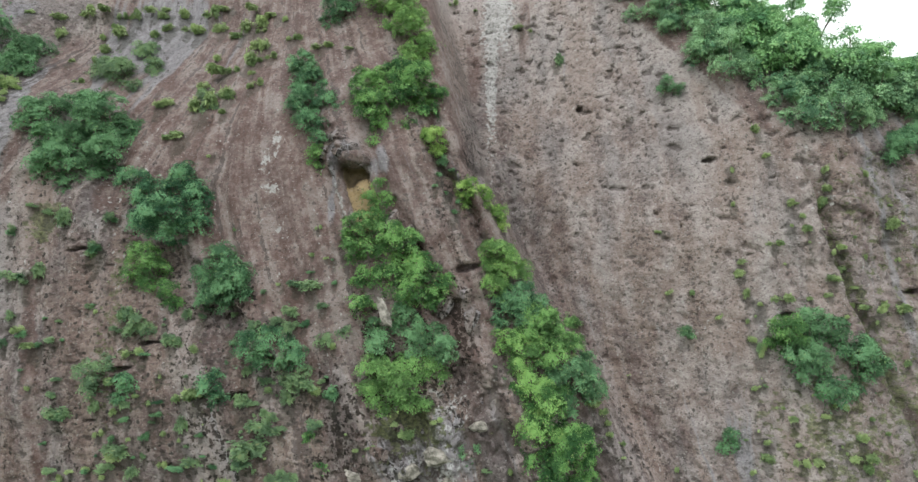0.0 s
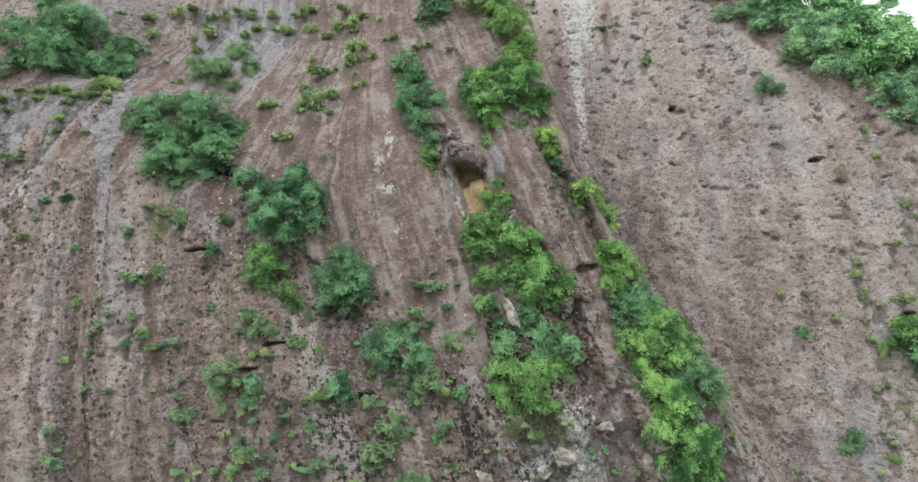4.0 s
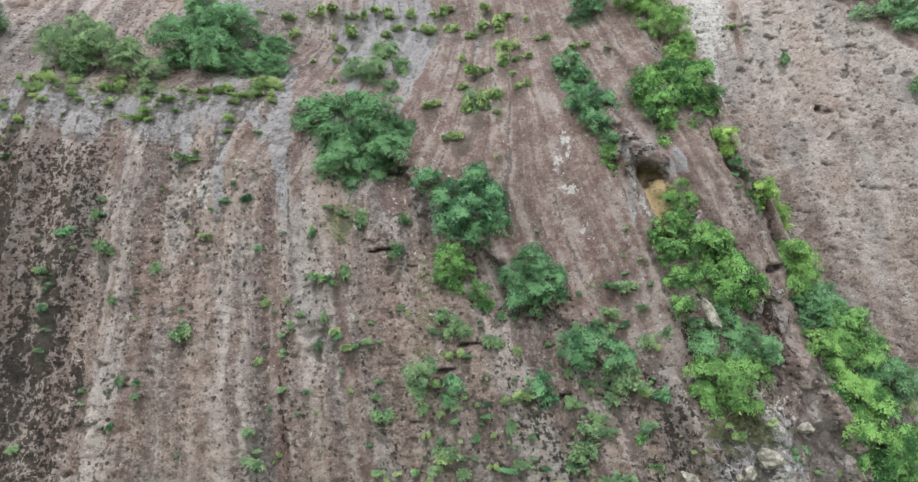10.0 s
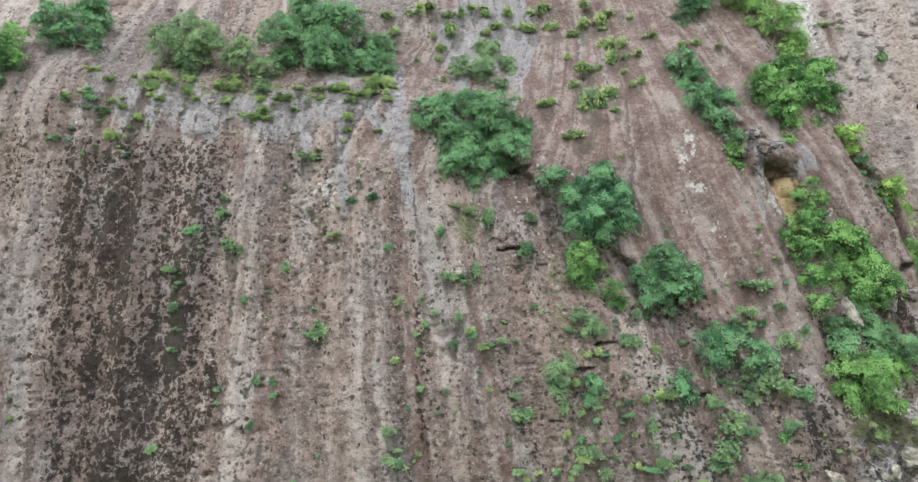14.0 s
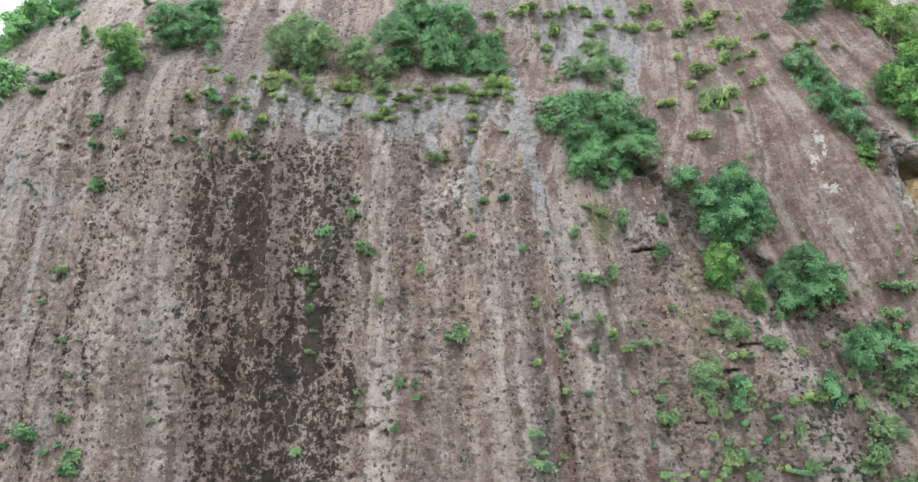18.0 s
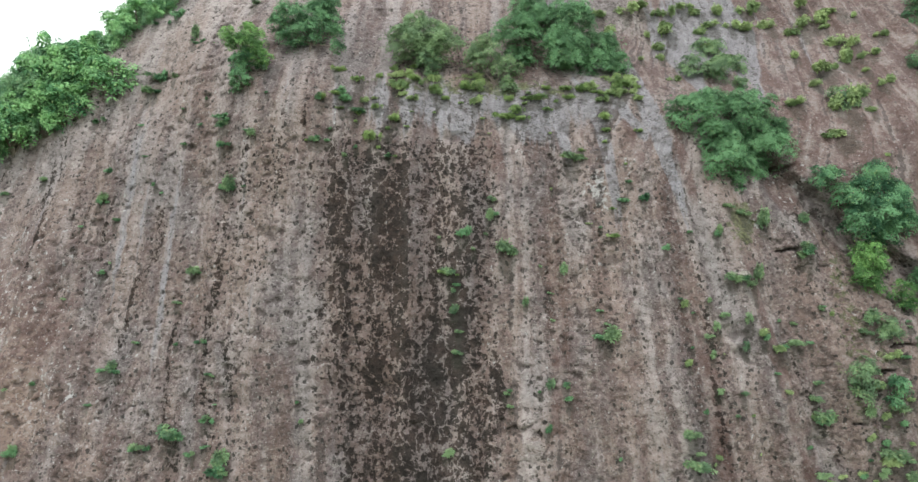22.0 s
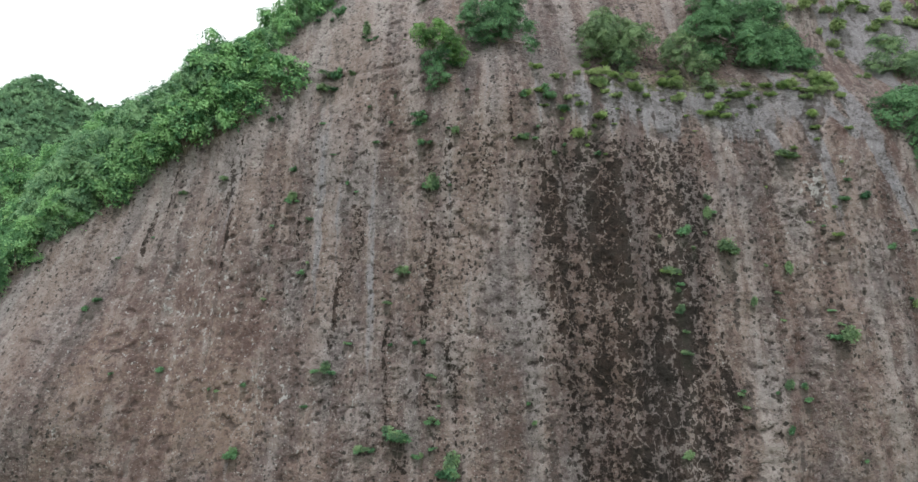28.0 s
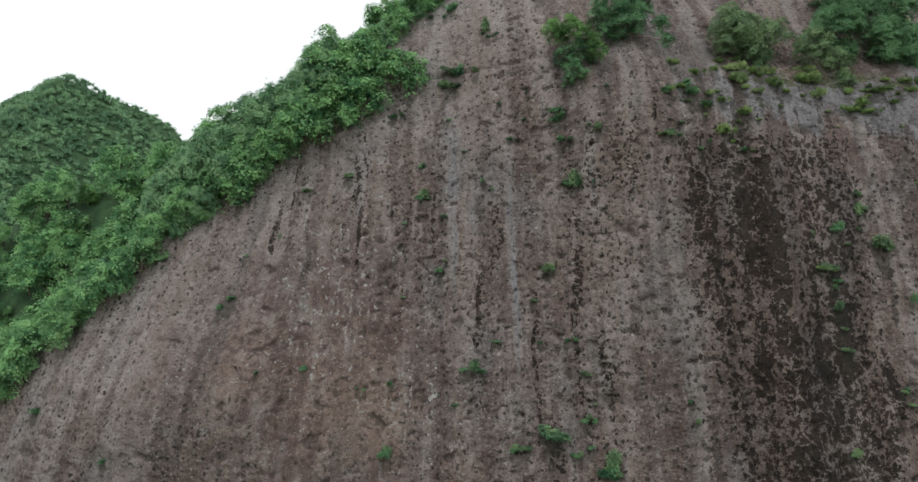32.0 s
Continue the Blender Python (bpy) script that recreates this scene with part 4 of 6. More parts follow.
# ---------------------------------------------------------------- bushes and trees on the rock, each at its own place
def bush(name, leaves, label, x, h, lobes, seed, leaf=0.155, deep=0.0):
    """A plant rooted at (x, h) on the wall; lobes: along, up and radius, from its foot; deep: how far it leans back into its niche."""
    foot = float(surface(x, h))
    made = []
    for i, (dx, dh, r) in enumerate(lobes):
        out = (-0.15 * r if i % 2 else 0.5 * r) - deep
        made.append((dx, float(wall_form(x + dx, h + dh)) - out - foot, dh, r))
    thing = plant(name, made, (0, 0.35, 0), leaves, seed, leaf, thick=0.05 + 0.035 * max(l[3] for l in made))
    thing.location = (x, foot, EYE + h)
    return tagged(thing, label, name, "plants on the rock face")


bush("bush", LEAF, "wide leafy dark green bush rooted in a broken rock ledge", -30.79, 3.81, ((-3.20, 6.23, 2.26), (-1.12, 7.03, 2.29), (1.24, 6.47, 2.60), (3.17, 4.85, 2.02), (-1.89, 4.20, 2.21), (0.40, 3.83, 2.52), (-1.26, 2.04, 2.17), (0.76, 1.94, 1.96), (2.58, 3.23, 1.88), (-0.67, 0.58, 1.33)), 100, deep=0.4)
bush("bush", LEAF, "dark green leafy bush clinging to the rock ledge", -22.13, -0.28, ((-3.06, 4.84, 1.33), (0.80, 4.72, 1.84), (-1.25, 3.68, 1.68), (1.83, 3.35, 1.72), (-0.04, 2.01, 2.11), (2.24, 1.56, 1.70), (-1.33, 1.58, 1.40), (0.81, 0.56, 1.30)), 101)
bush("bush", LEAF_FRESH, "small bright green bush on the rock face", -23.17, -3.75, ((-0.15, 2.74, 1.29), (0.55, 1.67, 1.28), (-0.62, 1.24, 0.98), (0.22, 0.38, 0.88)), 102)
bush("bush", LEAF_FRESH, "small green bush below a larger one on the ledge", -21.03, -4.94, ((-0.22, 1.40, 0.98), (0.22, 0.34, 0.78)), 103, 0.15)
bush("bush", LEAF, "round green bush hanging over a rock ledge", -17.36, -5.00, ((-0.16, 3.57, 1.48), (-1.08, 2.29, 1.37), (0.96, 2.29, 1.57), (-0.11, 1.03, 1.66), (1.54, 1.22, 1.07), (-1.15, 0.38, 0.88)), 104)
bush("bush", LEAF, "flat spreading green bush over a shaded rock ledge", -13.30, -8.92, ((-1.29, 1.61, 1.34), (0.23, 1.70, 1.63), (1.68, 0.99, 1.34), (-0.63, 0.46, 1.05)), 105)
bush("bush", LEAF_DUSTY, "dull green bush trailing below the ledge", -11.51, -10.45, ((0.64, 1.10, 0.85), (-0.50, 1.10, 0.80), (-0.03, 0.37, 0.70)), 106, 0.15)
bush("bush", LEAF_DUSTY, "thin grey-green bush on the rock face", -22.95, -6.84, ((-0.08, 1.10, 0.82), (0.61, 0.36, 0.82), (-0.53, 0.26, 0.58)), 107, 0.15)
bush("bush", LEAF_DUSTY, "upright grey-green bush beside a dark rock crack", -25.42, -10.67, ((-0.26, 1.47, 1.09), (0.60, 2.05, 0.86), (0.14, 0.33, 0.76), (-0.48, 0.64, 0.66)), 108, 0.15)
bush("bush", LEAF, "small green bush below a rock crack", -23.13, -11.12, ((-0.06, 1.34, 0.85), (0.35, 0.81, 0.66), (-0.29, 0.25, 0.57)), 109, 0.15)
bush("bush", LEAF, "low dark green bush beside a dark rock slot", -17.20, -11.72, ((0.01, 1.71, 1.14), (-0.92, 0.89, 0.75), (0.73, 0.81, 0.85), (0.18, 0.29, 0.66)), 110, 0.15)
bush("bush", LEAF_DUSTY, "pale grey-green bush high on the red rock slab", -29.60, 13.20, ((-2.32, 2.23, 1.61), (0.13, 4.33, 1.9), (-0.44, 1.58, 1.84), (1.74, 2.3, 1.36), (0.88, 0.42, 0.97)), 111, deep=0.4)
bush("tree", LEAF, "wide dark green tree standing on the grassy rock shelf", -43.76, 14.50, ((-4.10, 3.60, 2.24), (-1.80, 5.17, 2.52), (0.90, 4.75, 2.74), (3.66, 2.87, 2.33), (0.08, 1.91, 2.65), (2.89, 0.94, 2.16), (4.89, 1.05, 1.37), (-3.72, 1.49, 1.49), (-2.80, 7.07, 1.85)), 112, deep=0.6)
bush("tree", LEAF_DUSTY, "grey-green tree on the grassy rock shelf", -55.86, 15.24, ((-1.73, 1.74, 2.00), (-0.17, 3.19, 2.29), (2.00, 1.58, 1.76), (-0.10, 0.60, 1.39)), 113, deep=-0.1)
bush("bush", LEAF_DUSTY, "small pale green bush in front of a shelf tree", -55.22, 14.10, ((-0.21, 1.17, 1.15), (0.21, 0.34, 0.79)), 114, 0.15)
bush("bush", LEAF_DUSTY, "grey-green bush between two trees on the rock shelf", -49.92, 12.35, ((-0.74, 3.66, 1.62), (1.13, 2.13, 1.47), (-1.58, 2.79, 1.14), (1.19, 0.43, 1.00)), 115)
bush("tree", LEAF, "green tree at the end of the rock shelf", -65.61, 16.03, ((-1.73, 3.49, 1.65), (0.19, 3.70, 1.90), (1.10, 4.49, 1.53), (-0.19, 2.10, 1.61), (2.23, 1.83, 0.98), (-1.63, 1.33, 1.10), (-2.58, 2.65, 1.13), (2.61, 0.31, 0.71)), 116, deep=-1.5)
bush("bush", LEAF_FRESH, "bright green bush on the bare end of the shelf", -70.76, 14.77, ((-1.59, 2.66, 1.12), (-0.20, 2.82, 1.37), (0.96, 1.46, 1.22), (1.66, 0.42, 0.96), (-0.84, 2.20, 0.99)), 117, deep=-1.9)
bush("bush", LEAF, "dark green bush hanging below a brighter one", -70.66, 14.28, ((0.74, 1.03, 1.19), (-0.76, 0.91, 1.07), (0.02, 0.36, 0.83)), 118, 0.15, deep=-1.0)
bush("bush", LEAF, "small green bush hanging on bare rock", -70.79, 12.59, ((-0.16, 1.06, 0.87), (-0.49, 0.28, 0.63), (0.65, 0.79, 0.52)), 119, 0.15, deep=-1.0)
bush("tree", LEAF, "upright green tree growing on the broken rock ridge", -12.10, 8.40, ((-1.35, 6.60, 1.60), (-0.60, 4.70, 1.85), (-0.75, 2.70, 1.70), (1.10, 2.90, 1.50), (0.20, 0.90, 1.40), (2.10, 2.50, 0.95), (1.10, -0.60, 0.95), (-1.70, 4.20, 1.05)), 120)
bush("tree", LEAF_LIT, "light green tree at the top of the broken rock ridge", -5.10, 15.28, ((-2.06, 6.33, 1.71), (-0.30, 5.77, 1.95), (0.87, 3.54, 1.89), (1.97, 1.52, 1.62), (0.89, 0.50, 1.14), (-1.37, 3.89, 1.07)), 121)
bush("tree", LEAF, "green tree high on the red rock slab", -10.96, 19.16, ((-0.15, 2.03, 1.70), (-0.91, 0.52, 1.20), (1.06, 2.98, 1.35)), 122)
bush("tree", LEAF_FRESH, "leafy green tree on the crest of the rock ridge", -6.91, 7.32, ((-0.55, 5.26, 1.66), (0.87, 5.92, 1.67), (0.08, 3.34, 1.74), (0.74, 1.45, 1.17), (-1.36, 4.11, 0.98), (0.23, 0.32, 0.74)), 123)
bush("tree", LEAF_FRESH, "broad green tree over the dark rock gully", -3.50, 9.60, ((-0.10, 3.60, 1.95), (1.25, 2.30, 1.60), (-1.20, 2.00, 1.75), (0.35, 0.80, 1.45), (-1.60, 4.70, 1.30), (-0.60, -0.50, 0.90)), 124)
bush("bush", LEAF_YELLOW, "small yellow-green tree on the edge of the gully", -2.12, 6.59, ((0.17, 1.43, 1.16), (0.32, 0.36, 0.84), (-0.50, 1.77, 0.63)), 125, 0.15)
bush("bush", LEAF_FRESH, "small green bush hanging beside the rock hollow", -11.10, 5.30, ((-0.05, 1.54, 0.84), (0.32, 0.29, 0.67), (-0.27, 0.59, 0.52)), 126, 0.15)
bush("tree", LEAF_FRESH, "slender feathery young tree above the ochre hollow", -6.02, 2.72, ((0.06, 1.46, 0.72), (-0.43, 0.53, 0.91), (0.46, 0.35, 0.81), (-0.09, 2.32, 0.41)), 127, 0.15)
bush("tree", LEAF_FRESH, "bright green leafy tree in front of the rock hollow", -6.37, -1.30, ((-1.09, 2.49, 1.20), (0.46, 2.71, 1.40), (2.26, 0.95, 1.49), (0.09, 0.74, 1.49), (-1.14, 0.52, 1.19), (-1.73, 1.61, 0.80), (1.15, 1.61, 1.40)), 128)
bush("tree", LEAF_FRESH, "dense green tree on the broken rock ridge", -4.04, -5.04, ((1.28, 2.81, 1.57), (-0.79, 2.39, 1.67), (2.66, 1.65, 1.27), (-2.70, 2.16, 1.28), (0.43, 1.32, 1.37), (-0.04, 3.45, 1.38), (-2.78, 0.47, 1.07), (1.94, 0.68, 1.17)), 129)
bush("tree", LEAF, "dense green tree low on the rock ridge", -3.69, -8.41, ((-1.98, 1.26, 1.25), (0.13, 2.22, 1.54), (2.47, 0.74, 1.44), (0.78, 0.67, 1.53), (-2.45, 2.27, 0.87), (1.61, 1.87, 1.16), (-0.55, 3.11, 0.97)), 130)
bush("tree", LEAF_FRESH, "leafy green tree at the foot of the broken ridge", -4.02, -11.84, ((-1.58, 2.63, 1.52), (0.84, 2.85, 1.71), (0.11, 1.44, 1.51), (2.38, 2.61, 1.24), (-1.98, 1.41, 1.13), (-1.13, 0.41, 0.94), (1.36, 0.60, 0.85)), 131)
bush("bush", LEAF_YELLOW, "thin yellow-topped bush at the edge of the gully", 1.60, 0.91, ((-0.90, 3.10, 1.00), (0.30, 2.50, 1.15), (1.40, 1.20, 1.05), (-1.40, 2.20, 0.75), (1.90, 0.20, 0.80)), 132, 0.15)
bush("tree", LEAF_LIT, "bright green tree leaning out of the gully", 3.30, -3.71, ((-0.43, 2.62, 1.58), (0.50, 1.63, 1.68), (-0.67, 0.60, 1.37), (1.68, 0.99, 1.09), (-1.08, 1.53, 0.89)), 133)
bush("tree", LEAF, "dark green tree in the rock gully", 4.31, -6.82, ((0.15, 2.61, 1.56), (-1.15, 1.76, 1.46), (0.85, 1.14, 1.36), (-1.71, 0.50, 1.16), (1.85, 2.09, 0.89)), 134)
bush("tree", LEAF_LIT, "light green young tree in the gully", 3.48, -9.73, ((0.15, 2.09, 1.44), (-0.78, 1.46, 1.05), (0.63, 0.54, 1.24)), 135)
bush("tree", LEAF_FRESH, "tall bright green tree in the gully", 7.01, -9.02, ((-0.81, 2.88, 1.74), (0.92, 1.37, 1.57), (-0.66, 0.71, 1.63), (2.22, 2.16, 1.08), (-1.67, 1.91, 1.25)), 136)
bush("tree", LEAF, "spreading green tree beside the gully wall", 8.64, -12.23, ((0.09, 2.49, 1.63), (-1.40, 1.95, 1.61), (0.96, 1.28, 1.24), (1.29, 2.72, 1.12), (-0.93, 0.53, 1.22)), 137)
bush("tree", LEAF_LIT, "dense light green tree filling the gully", 4.96, -14.10, ((1.07, 2.76, 1.98), (-0.76, 3.10, 1.42), (0.61, 0.81, 1.87), (-0.79, 1.53, 1.31), (-0.12, 3.89, 1.33)), 138)
bush("tree", LEAF_FRESH, "broad bright green tree at the bottom of the gully", 7.38, -17.07, ((0.21, 3.04, 1.86), (1.92, 2.11, 1.39), (-1.05, 1.37, 1.57), (1.36, 0.60, 1.38), (-2.44, 1.69, 1.02)), 139)
bush("tree", LEAF_FRESH, "green tree at the foot of the gully", 7.94, -18.48, ((-2.08, 1.11, 1.65), (0.11, 0.75, 1.73), (1.96, 0.68, 1.19)), 140)
bush("bush", LEAF_FRESH, "bright green bush on the mossy rock buttress", 23.42, -7.88, ((-0.07, 1.66, 1.33), (-0.51, 0.41, 0.95), (0.59, 0.85, 0.95)), 141)
bush("bush", LEAF, "broad green bush on the mossy rock buttress", 24.96, -9.75, ((0.21, 4.03, 1.24), (1.68, 3.16, 1.52), (-1.45, 1.47, 1.13), (0.39, 1.27, 1.69), (-0.83, 0.36, 0.84)), 142)
bush("bush", LEAF, "dark green bush beside a rock crack on the buttress", 28.02, -10.99, ((0.02, 3.13, 1.60), (0.60, 1.64, 1.40), (-2.04, 0.56, 1.29), (-0.43, 0.46, 0.92), (1.85, 2.37, 0.75)), 143)
bush("bush", LEAF, "small dark bush on the pitted rock face", 18.71, 13.08, ((-0.10, 1.12, 0.84), (0.75, 0.38, 0.88), (-0.66, 0.36, 0.53)), 144, 0.15)
bush("bush", LEAF, "small green bush on the pale pitted rock", 19.46, -15.21, ((0.05, 1.32, 0.75), (-0.26, 0.29, 0.66), (0.22, 0.63, 0.42)), 145, 0.15)
bush("bush", LEAF, "small round bush on the pitted rock face", 17.47, -7.43, ((-0.15, 0.57, 0.66), (0.15, 0.20, 0.45)), 146, 0.15)
bush("bush", LEAF_DUSTY, "pale bush on the red rock slab", -20.94, 10.40, ((-0.29, 1.65, 1.00), (-0.20, 0.31, 0.71), (0.49, 0.71, 0.55)), 147, 0.15)
bush("bush", LEAF_FRESH, "trailing strip of grass and leaves on grey rock", -9.56, -16.27, ((-0.70, 2.71, 0.60), (-0.23, 1.76, 0.69), (0.25, 0.99, 0.60), (0.68, 0.22, 0.51)), 148, 0.15)
bush("bush", LEAF_DUSTY, "light green low bush on the red slab", -8.62, -7.35, ((-0.90, 0.33, 0.77), (0.14, 0.74, 0.58), (0.76, 0.98, 0.48)), 149, 0.15)
bush("bush", LEAF, "green bush at the foot of the rocky ridge", 0.61, -15.26, ((-0.57, 0.79, 0.65), (0.53, 0.60, 0.65), (0.04, 0.20, 0.46)), 150, 0.15)
bush("bush", LEAF, "leafy bush on the outer rock buttress", 35.79, 6.33, ((-0.96, 1.23, 1.49), (0.60, 1.74, 1.60), (-1.65, 0.37, 0.84), (2.01, 3.32, 1.31)), 151)


# ---------------------------------------------------------------- small plants in the cracks
WET = []


def sow(kinds, label, places, group="small plants in the cracks"):
    """Small plants: along the wall, up, and width. The kinds take turns."""
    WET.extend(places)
    for i, (x, h, w) in enumerate(places):
        ob = kinds[i % len(kinds)]
        m = Matrix.Translation((x, float(surface(x, h)) - 0.12 * w, EYE + h - 0.2 * w)) @ pose(0, 0, 0, 0, 0, 40 * math.sin(7.3 * x + 3.1 * h)) @ Matrix.Diagonal((w * (1 + 0.3 * math.sin(5.1 * x)), w, w * (1 + 0.3 * math.sin(3.7 * x + 9.0 * h)), 1))
        if ob.get("label"):
            copy_thing(ob, m)
        else:
            ob.matrix_basis = m
            tagged(ob, label, ob.name.split(".")[0].replace("_", " "), group)


def low_kinds(name, leaves, seed, leaf=0.13, wide=0.30, high=0.42, parts=4):
    """Four low plants about a metre wide."""
    made = []
    for k in range(4):
        rng = np.random.default_rng(seed + k)
        lobes = [(rng.uniform(-wide, wide), -0.10 - 0.14 * rng.random(), rng.uniform(0.0, high), rng.uniform(0.15, 0.28)) for _ in range(parts)]
        made.append(plant(name, lobes, (0, 0.15, -0.1), leaves, seed + k, leaf, 5, 0.025, 0.45, False))
    return made


kinds = low_kinds("shrub", LEAF, 516)
sow(kinds, "small dark green shrub rooted in a rock crack", ((-39.0, 3.5, 0.82), (-40.6, 3.3, 0.91), (-50.1, 2.2, 0.63), (-26.5, 1.6, 0.80), (-37.7, -0.3, 0.63), (-42.9, -6.5, 1.12), (-42.8, -4.8, 0.61), (-49.2, -0.3, 1.50), (-52.6, 1.0, 1.16), (-53.1, -2.9, 0.87), (-53.1, -7.7, 0.94), (-47.3, -10.3, 0.51), (-53.3, -4.8, 0.86), (-53.9, -14.4, 0.66), (-45.5, -9.8, 0.76), (-45.3, -10.7, 0.83), (-46.9, -12.6, 0.75), (-49.4, -10.3, 0.51), (-26.8, -4.6, 0.60), (-30.1, -7.3, 1.26), (-31.4, -6.6, 0.76), (-28.3, -7.0, 0.50), (-32.6, -7.0, 0.59), (-27.2, -0.6, 1.59), (-33.8, 0.8, 0.81), (-37.0, -4.0, 0.43), (-36.1, -5.0, 0.52), (-36.4, -7.4, 0.50), (-28.0, -12.1, 0.90), (-20.9, -11.0, 0.81)))
sow(kinds, "small dark green shrub rooted in a rock crack", ((-20.8, -11.8, 0.73), (-22.2, -7.8, 1.08), (-21.1, -5.6, 0.59), (-23.0, -12.2, 0.97), (-21.6, -13.3, 0.73), (-19.4, -15.3, 1.21), (-22.3, -14.8, 0.73), (-23.9, -13.6, 1.05), (-17.7, -13.1, 0.73), (-17.6, -14.6, 0.73), (-25.0, -14.8, 0.57), (-25.6, -15.8, 0.73), (-35.9, -11.6, 0.49), (-30.9, -9.0, 0.58), (-30.1, -5.6, 0.51), (-32.0, -2.5, 1.31), (-33.1, -2.5, 0.61), (-40.0, 4.7, 0.65), (-35.8, 0.8, 0.63), (-42.4, 1.2, 0.53), (-58.4, 7.0, 0.74), (-63.2, 8.2, 0.75), (-64.5, 8.2, 0.66), (-60.9, 7.6, 0.65), (-8.7, -10.3, 1.38), (-9.2, -9.4, 0.41), (-10.7, -2.2, 0.69), (-9.1, -1.3, 0.61), (-11.0, -5.8, 0.75), (-10.3, -2.9, 0.43)))
sow(kinds, "small dark green shrub rooted in a rock crack", ((-9.0, -2.9, 0.59), (-16.8, -15.3, 0.65), (-43.7, -16.3, 0.65), (-42.0, -14.6, 0.50), (-29.0, -14.0, 0.49), (-82.7, 3.7, 0.71), (-81.4, 2.1, 0.69), (-71.8, 4.6, 0.86), (-83.4, 6.5, 0.61), (-80.6, 14.1, 1.41), (-76.7, 11.8, 0.72), (-71.4, 8.1, 0.78), (-72.4, 10.7, 1.39), (-73.1, -2.1, 0.56), (-74.6, -4.4, 0.55), (-77.3, -7.4, 0.54), (-71.8, -7.1, 0.53), (-73.5, -13.5, 1.44), (-71.1, -14.3, 0.76), (-69.4, -15.6, 0.99), (-75.5, -14.5, 0.76), (-78.7, -9.4, 0.71), (-64.3, -11.1, 0.59), (-78.2, 5.0, 0.69), (-72.4, 9.9, 0.88), (-70.0, 9.2, 0.58), (-77.9, 19.3, 0.78), (-74.4, 12.5, 0.62), (-80.3, 15.6, 1.65), (-79.8, 7.6, 0.50)))
sow(kinds, "small dark green shrub rooted in a rock crack", ((-70.7, -12.6, 0.50), (-70.7, -11.5, 0.42), (-1.5, 5.1, 1.18), (-0.9, 3.7, 1.09), (-1.2, 6.3, 1.01), (-0.4, 2.3, 0.99), (-1.8, 4.2, 0.73), (-0.1, 3.0, 0.72), (-0.6, 5.6, 0.64), (-77.5, 18.8, 0.78), (-71.8, 10.2, 0.98), (-63.8, 11.7, 1.15), (-62.4, 12.4, 1.06), (-61.1, 10.7, 1.24), (-68.4, 12.3, 0.49), (-63.0, 9.1, 0.57), (-74.8, 10.2, 0.40), (-113.9, -13.0, 1.25), (-106.6, -15.9, 0.80), (-92.1, -9.5, 0.83), (-85.7, -14.9, 0.96), (-74.0, -13.4, 1.70), (-71.3, -9.4, 0.61), (-71.3, -12.6, 0.85), (-70.0, -15.7, 1.24), (-72.3, -14.8, 0.67), (-80.0, -9.4, 0.80), (-72.4, -7.2, 0.62), (-83.5, 3.8, 0.71), (-81.1, 10.6, 0.53)))
sow(kinds, "small dark green shrub rooted in a rock crack", ((-71.2, 4.7, 1.14), (-61.9, 11.8, 1.63), (-72.1, 8.1, 1.17), (-63.8, 8.2, 0.94), (-85.4, -10.4, 0.72), (-80.7, -11.8, 0.70), (-95.5, -9.6, 0.55), (-87.8, -10.7, 0.55), (-86.0, 11.3, 0.76), (-89.4, 11.4, 0.66), (-99.8, 3.7, 1.18), (-106.4, -1.4, 1.04), (-99.0, 3.9, 0.75), (-90.1, 5.9, 0.74), (-98.8, -4.3, 1.36), (-99.4, -5.1, 0.87), (-115.3, -8.5, 1.12), (-98.3, -1.0, 0.61), (-93.9, 4.6, 0.74), (-95.6, 0.7, 0.51), (-81.8, -2.1, 0.86), (-84.7, 1.6, 0.60), (-76.4, -14.6, 0.93), (-77.5, 4.3, 0.49), (-74.3, -7.4, 0.54), (-76.0, 8.5, 0.60), (-69.8, 4.6, 0.57), (-81.5, 21.9, 0.83), (-76.8, 19.0, 0.78), (-82.9, 22.0, 0.95)))
sow(kinds, "small dark green shrub rooted in a rock crack", ((-80.9, 23.0, 1.31),))
kinds = low_kinds("fern_tuft", LEAF_GRASS, 451, 0.135, 0.50, 0.22, 5)
sow(kinds, "bright green fern tuft growing on bare rock", ((-18.5, -7.6, 0.85), (-23.0, -7.8, 0.84), (-30.3, -7.3, 1.21), (-31.5, -6.3, 0.79), (-28.5, -12.0, 0.62), (-25.0, -13.3, 0.68), (-23.0, -14.8, 1.03), (-21.3, -11.2, 0.69), (-18.0, -10.3, 1.39), (-19.1, -10.7, 1.04), (-23.8, -9.7, 1.04), (-23.8, -11.8, 0.89), (-9.8, -10.3, 0.97), (-10.4, 1.0, 0.44), (-11.8, -5.8, 0.64), (-24.5, 11.7, 1.09), (-19.4, 12.4, 1.43), (-20.2, 15.3, 1.04), (-22.0, 8.6, 1.25), (-17.4, 17.8, 1.53), (-17.7, 16.2, 0.94), (-18.8, 20.1, 1.09), (-17.2, 21.7, 1.37), (-16.3, 20.9, 0.86), (-14.6, 18.6, 0.82), (-12.1, 17.4, 1.16), (-12.8, -3.1, 0.51), (-9.6, -1.2, 0.44), (-10.7, -1.0, 0.36), (16.6, -4.0, 0.70)))
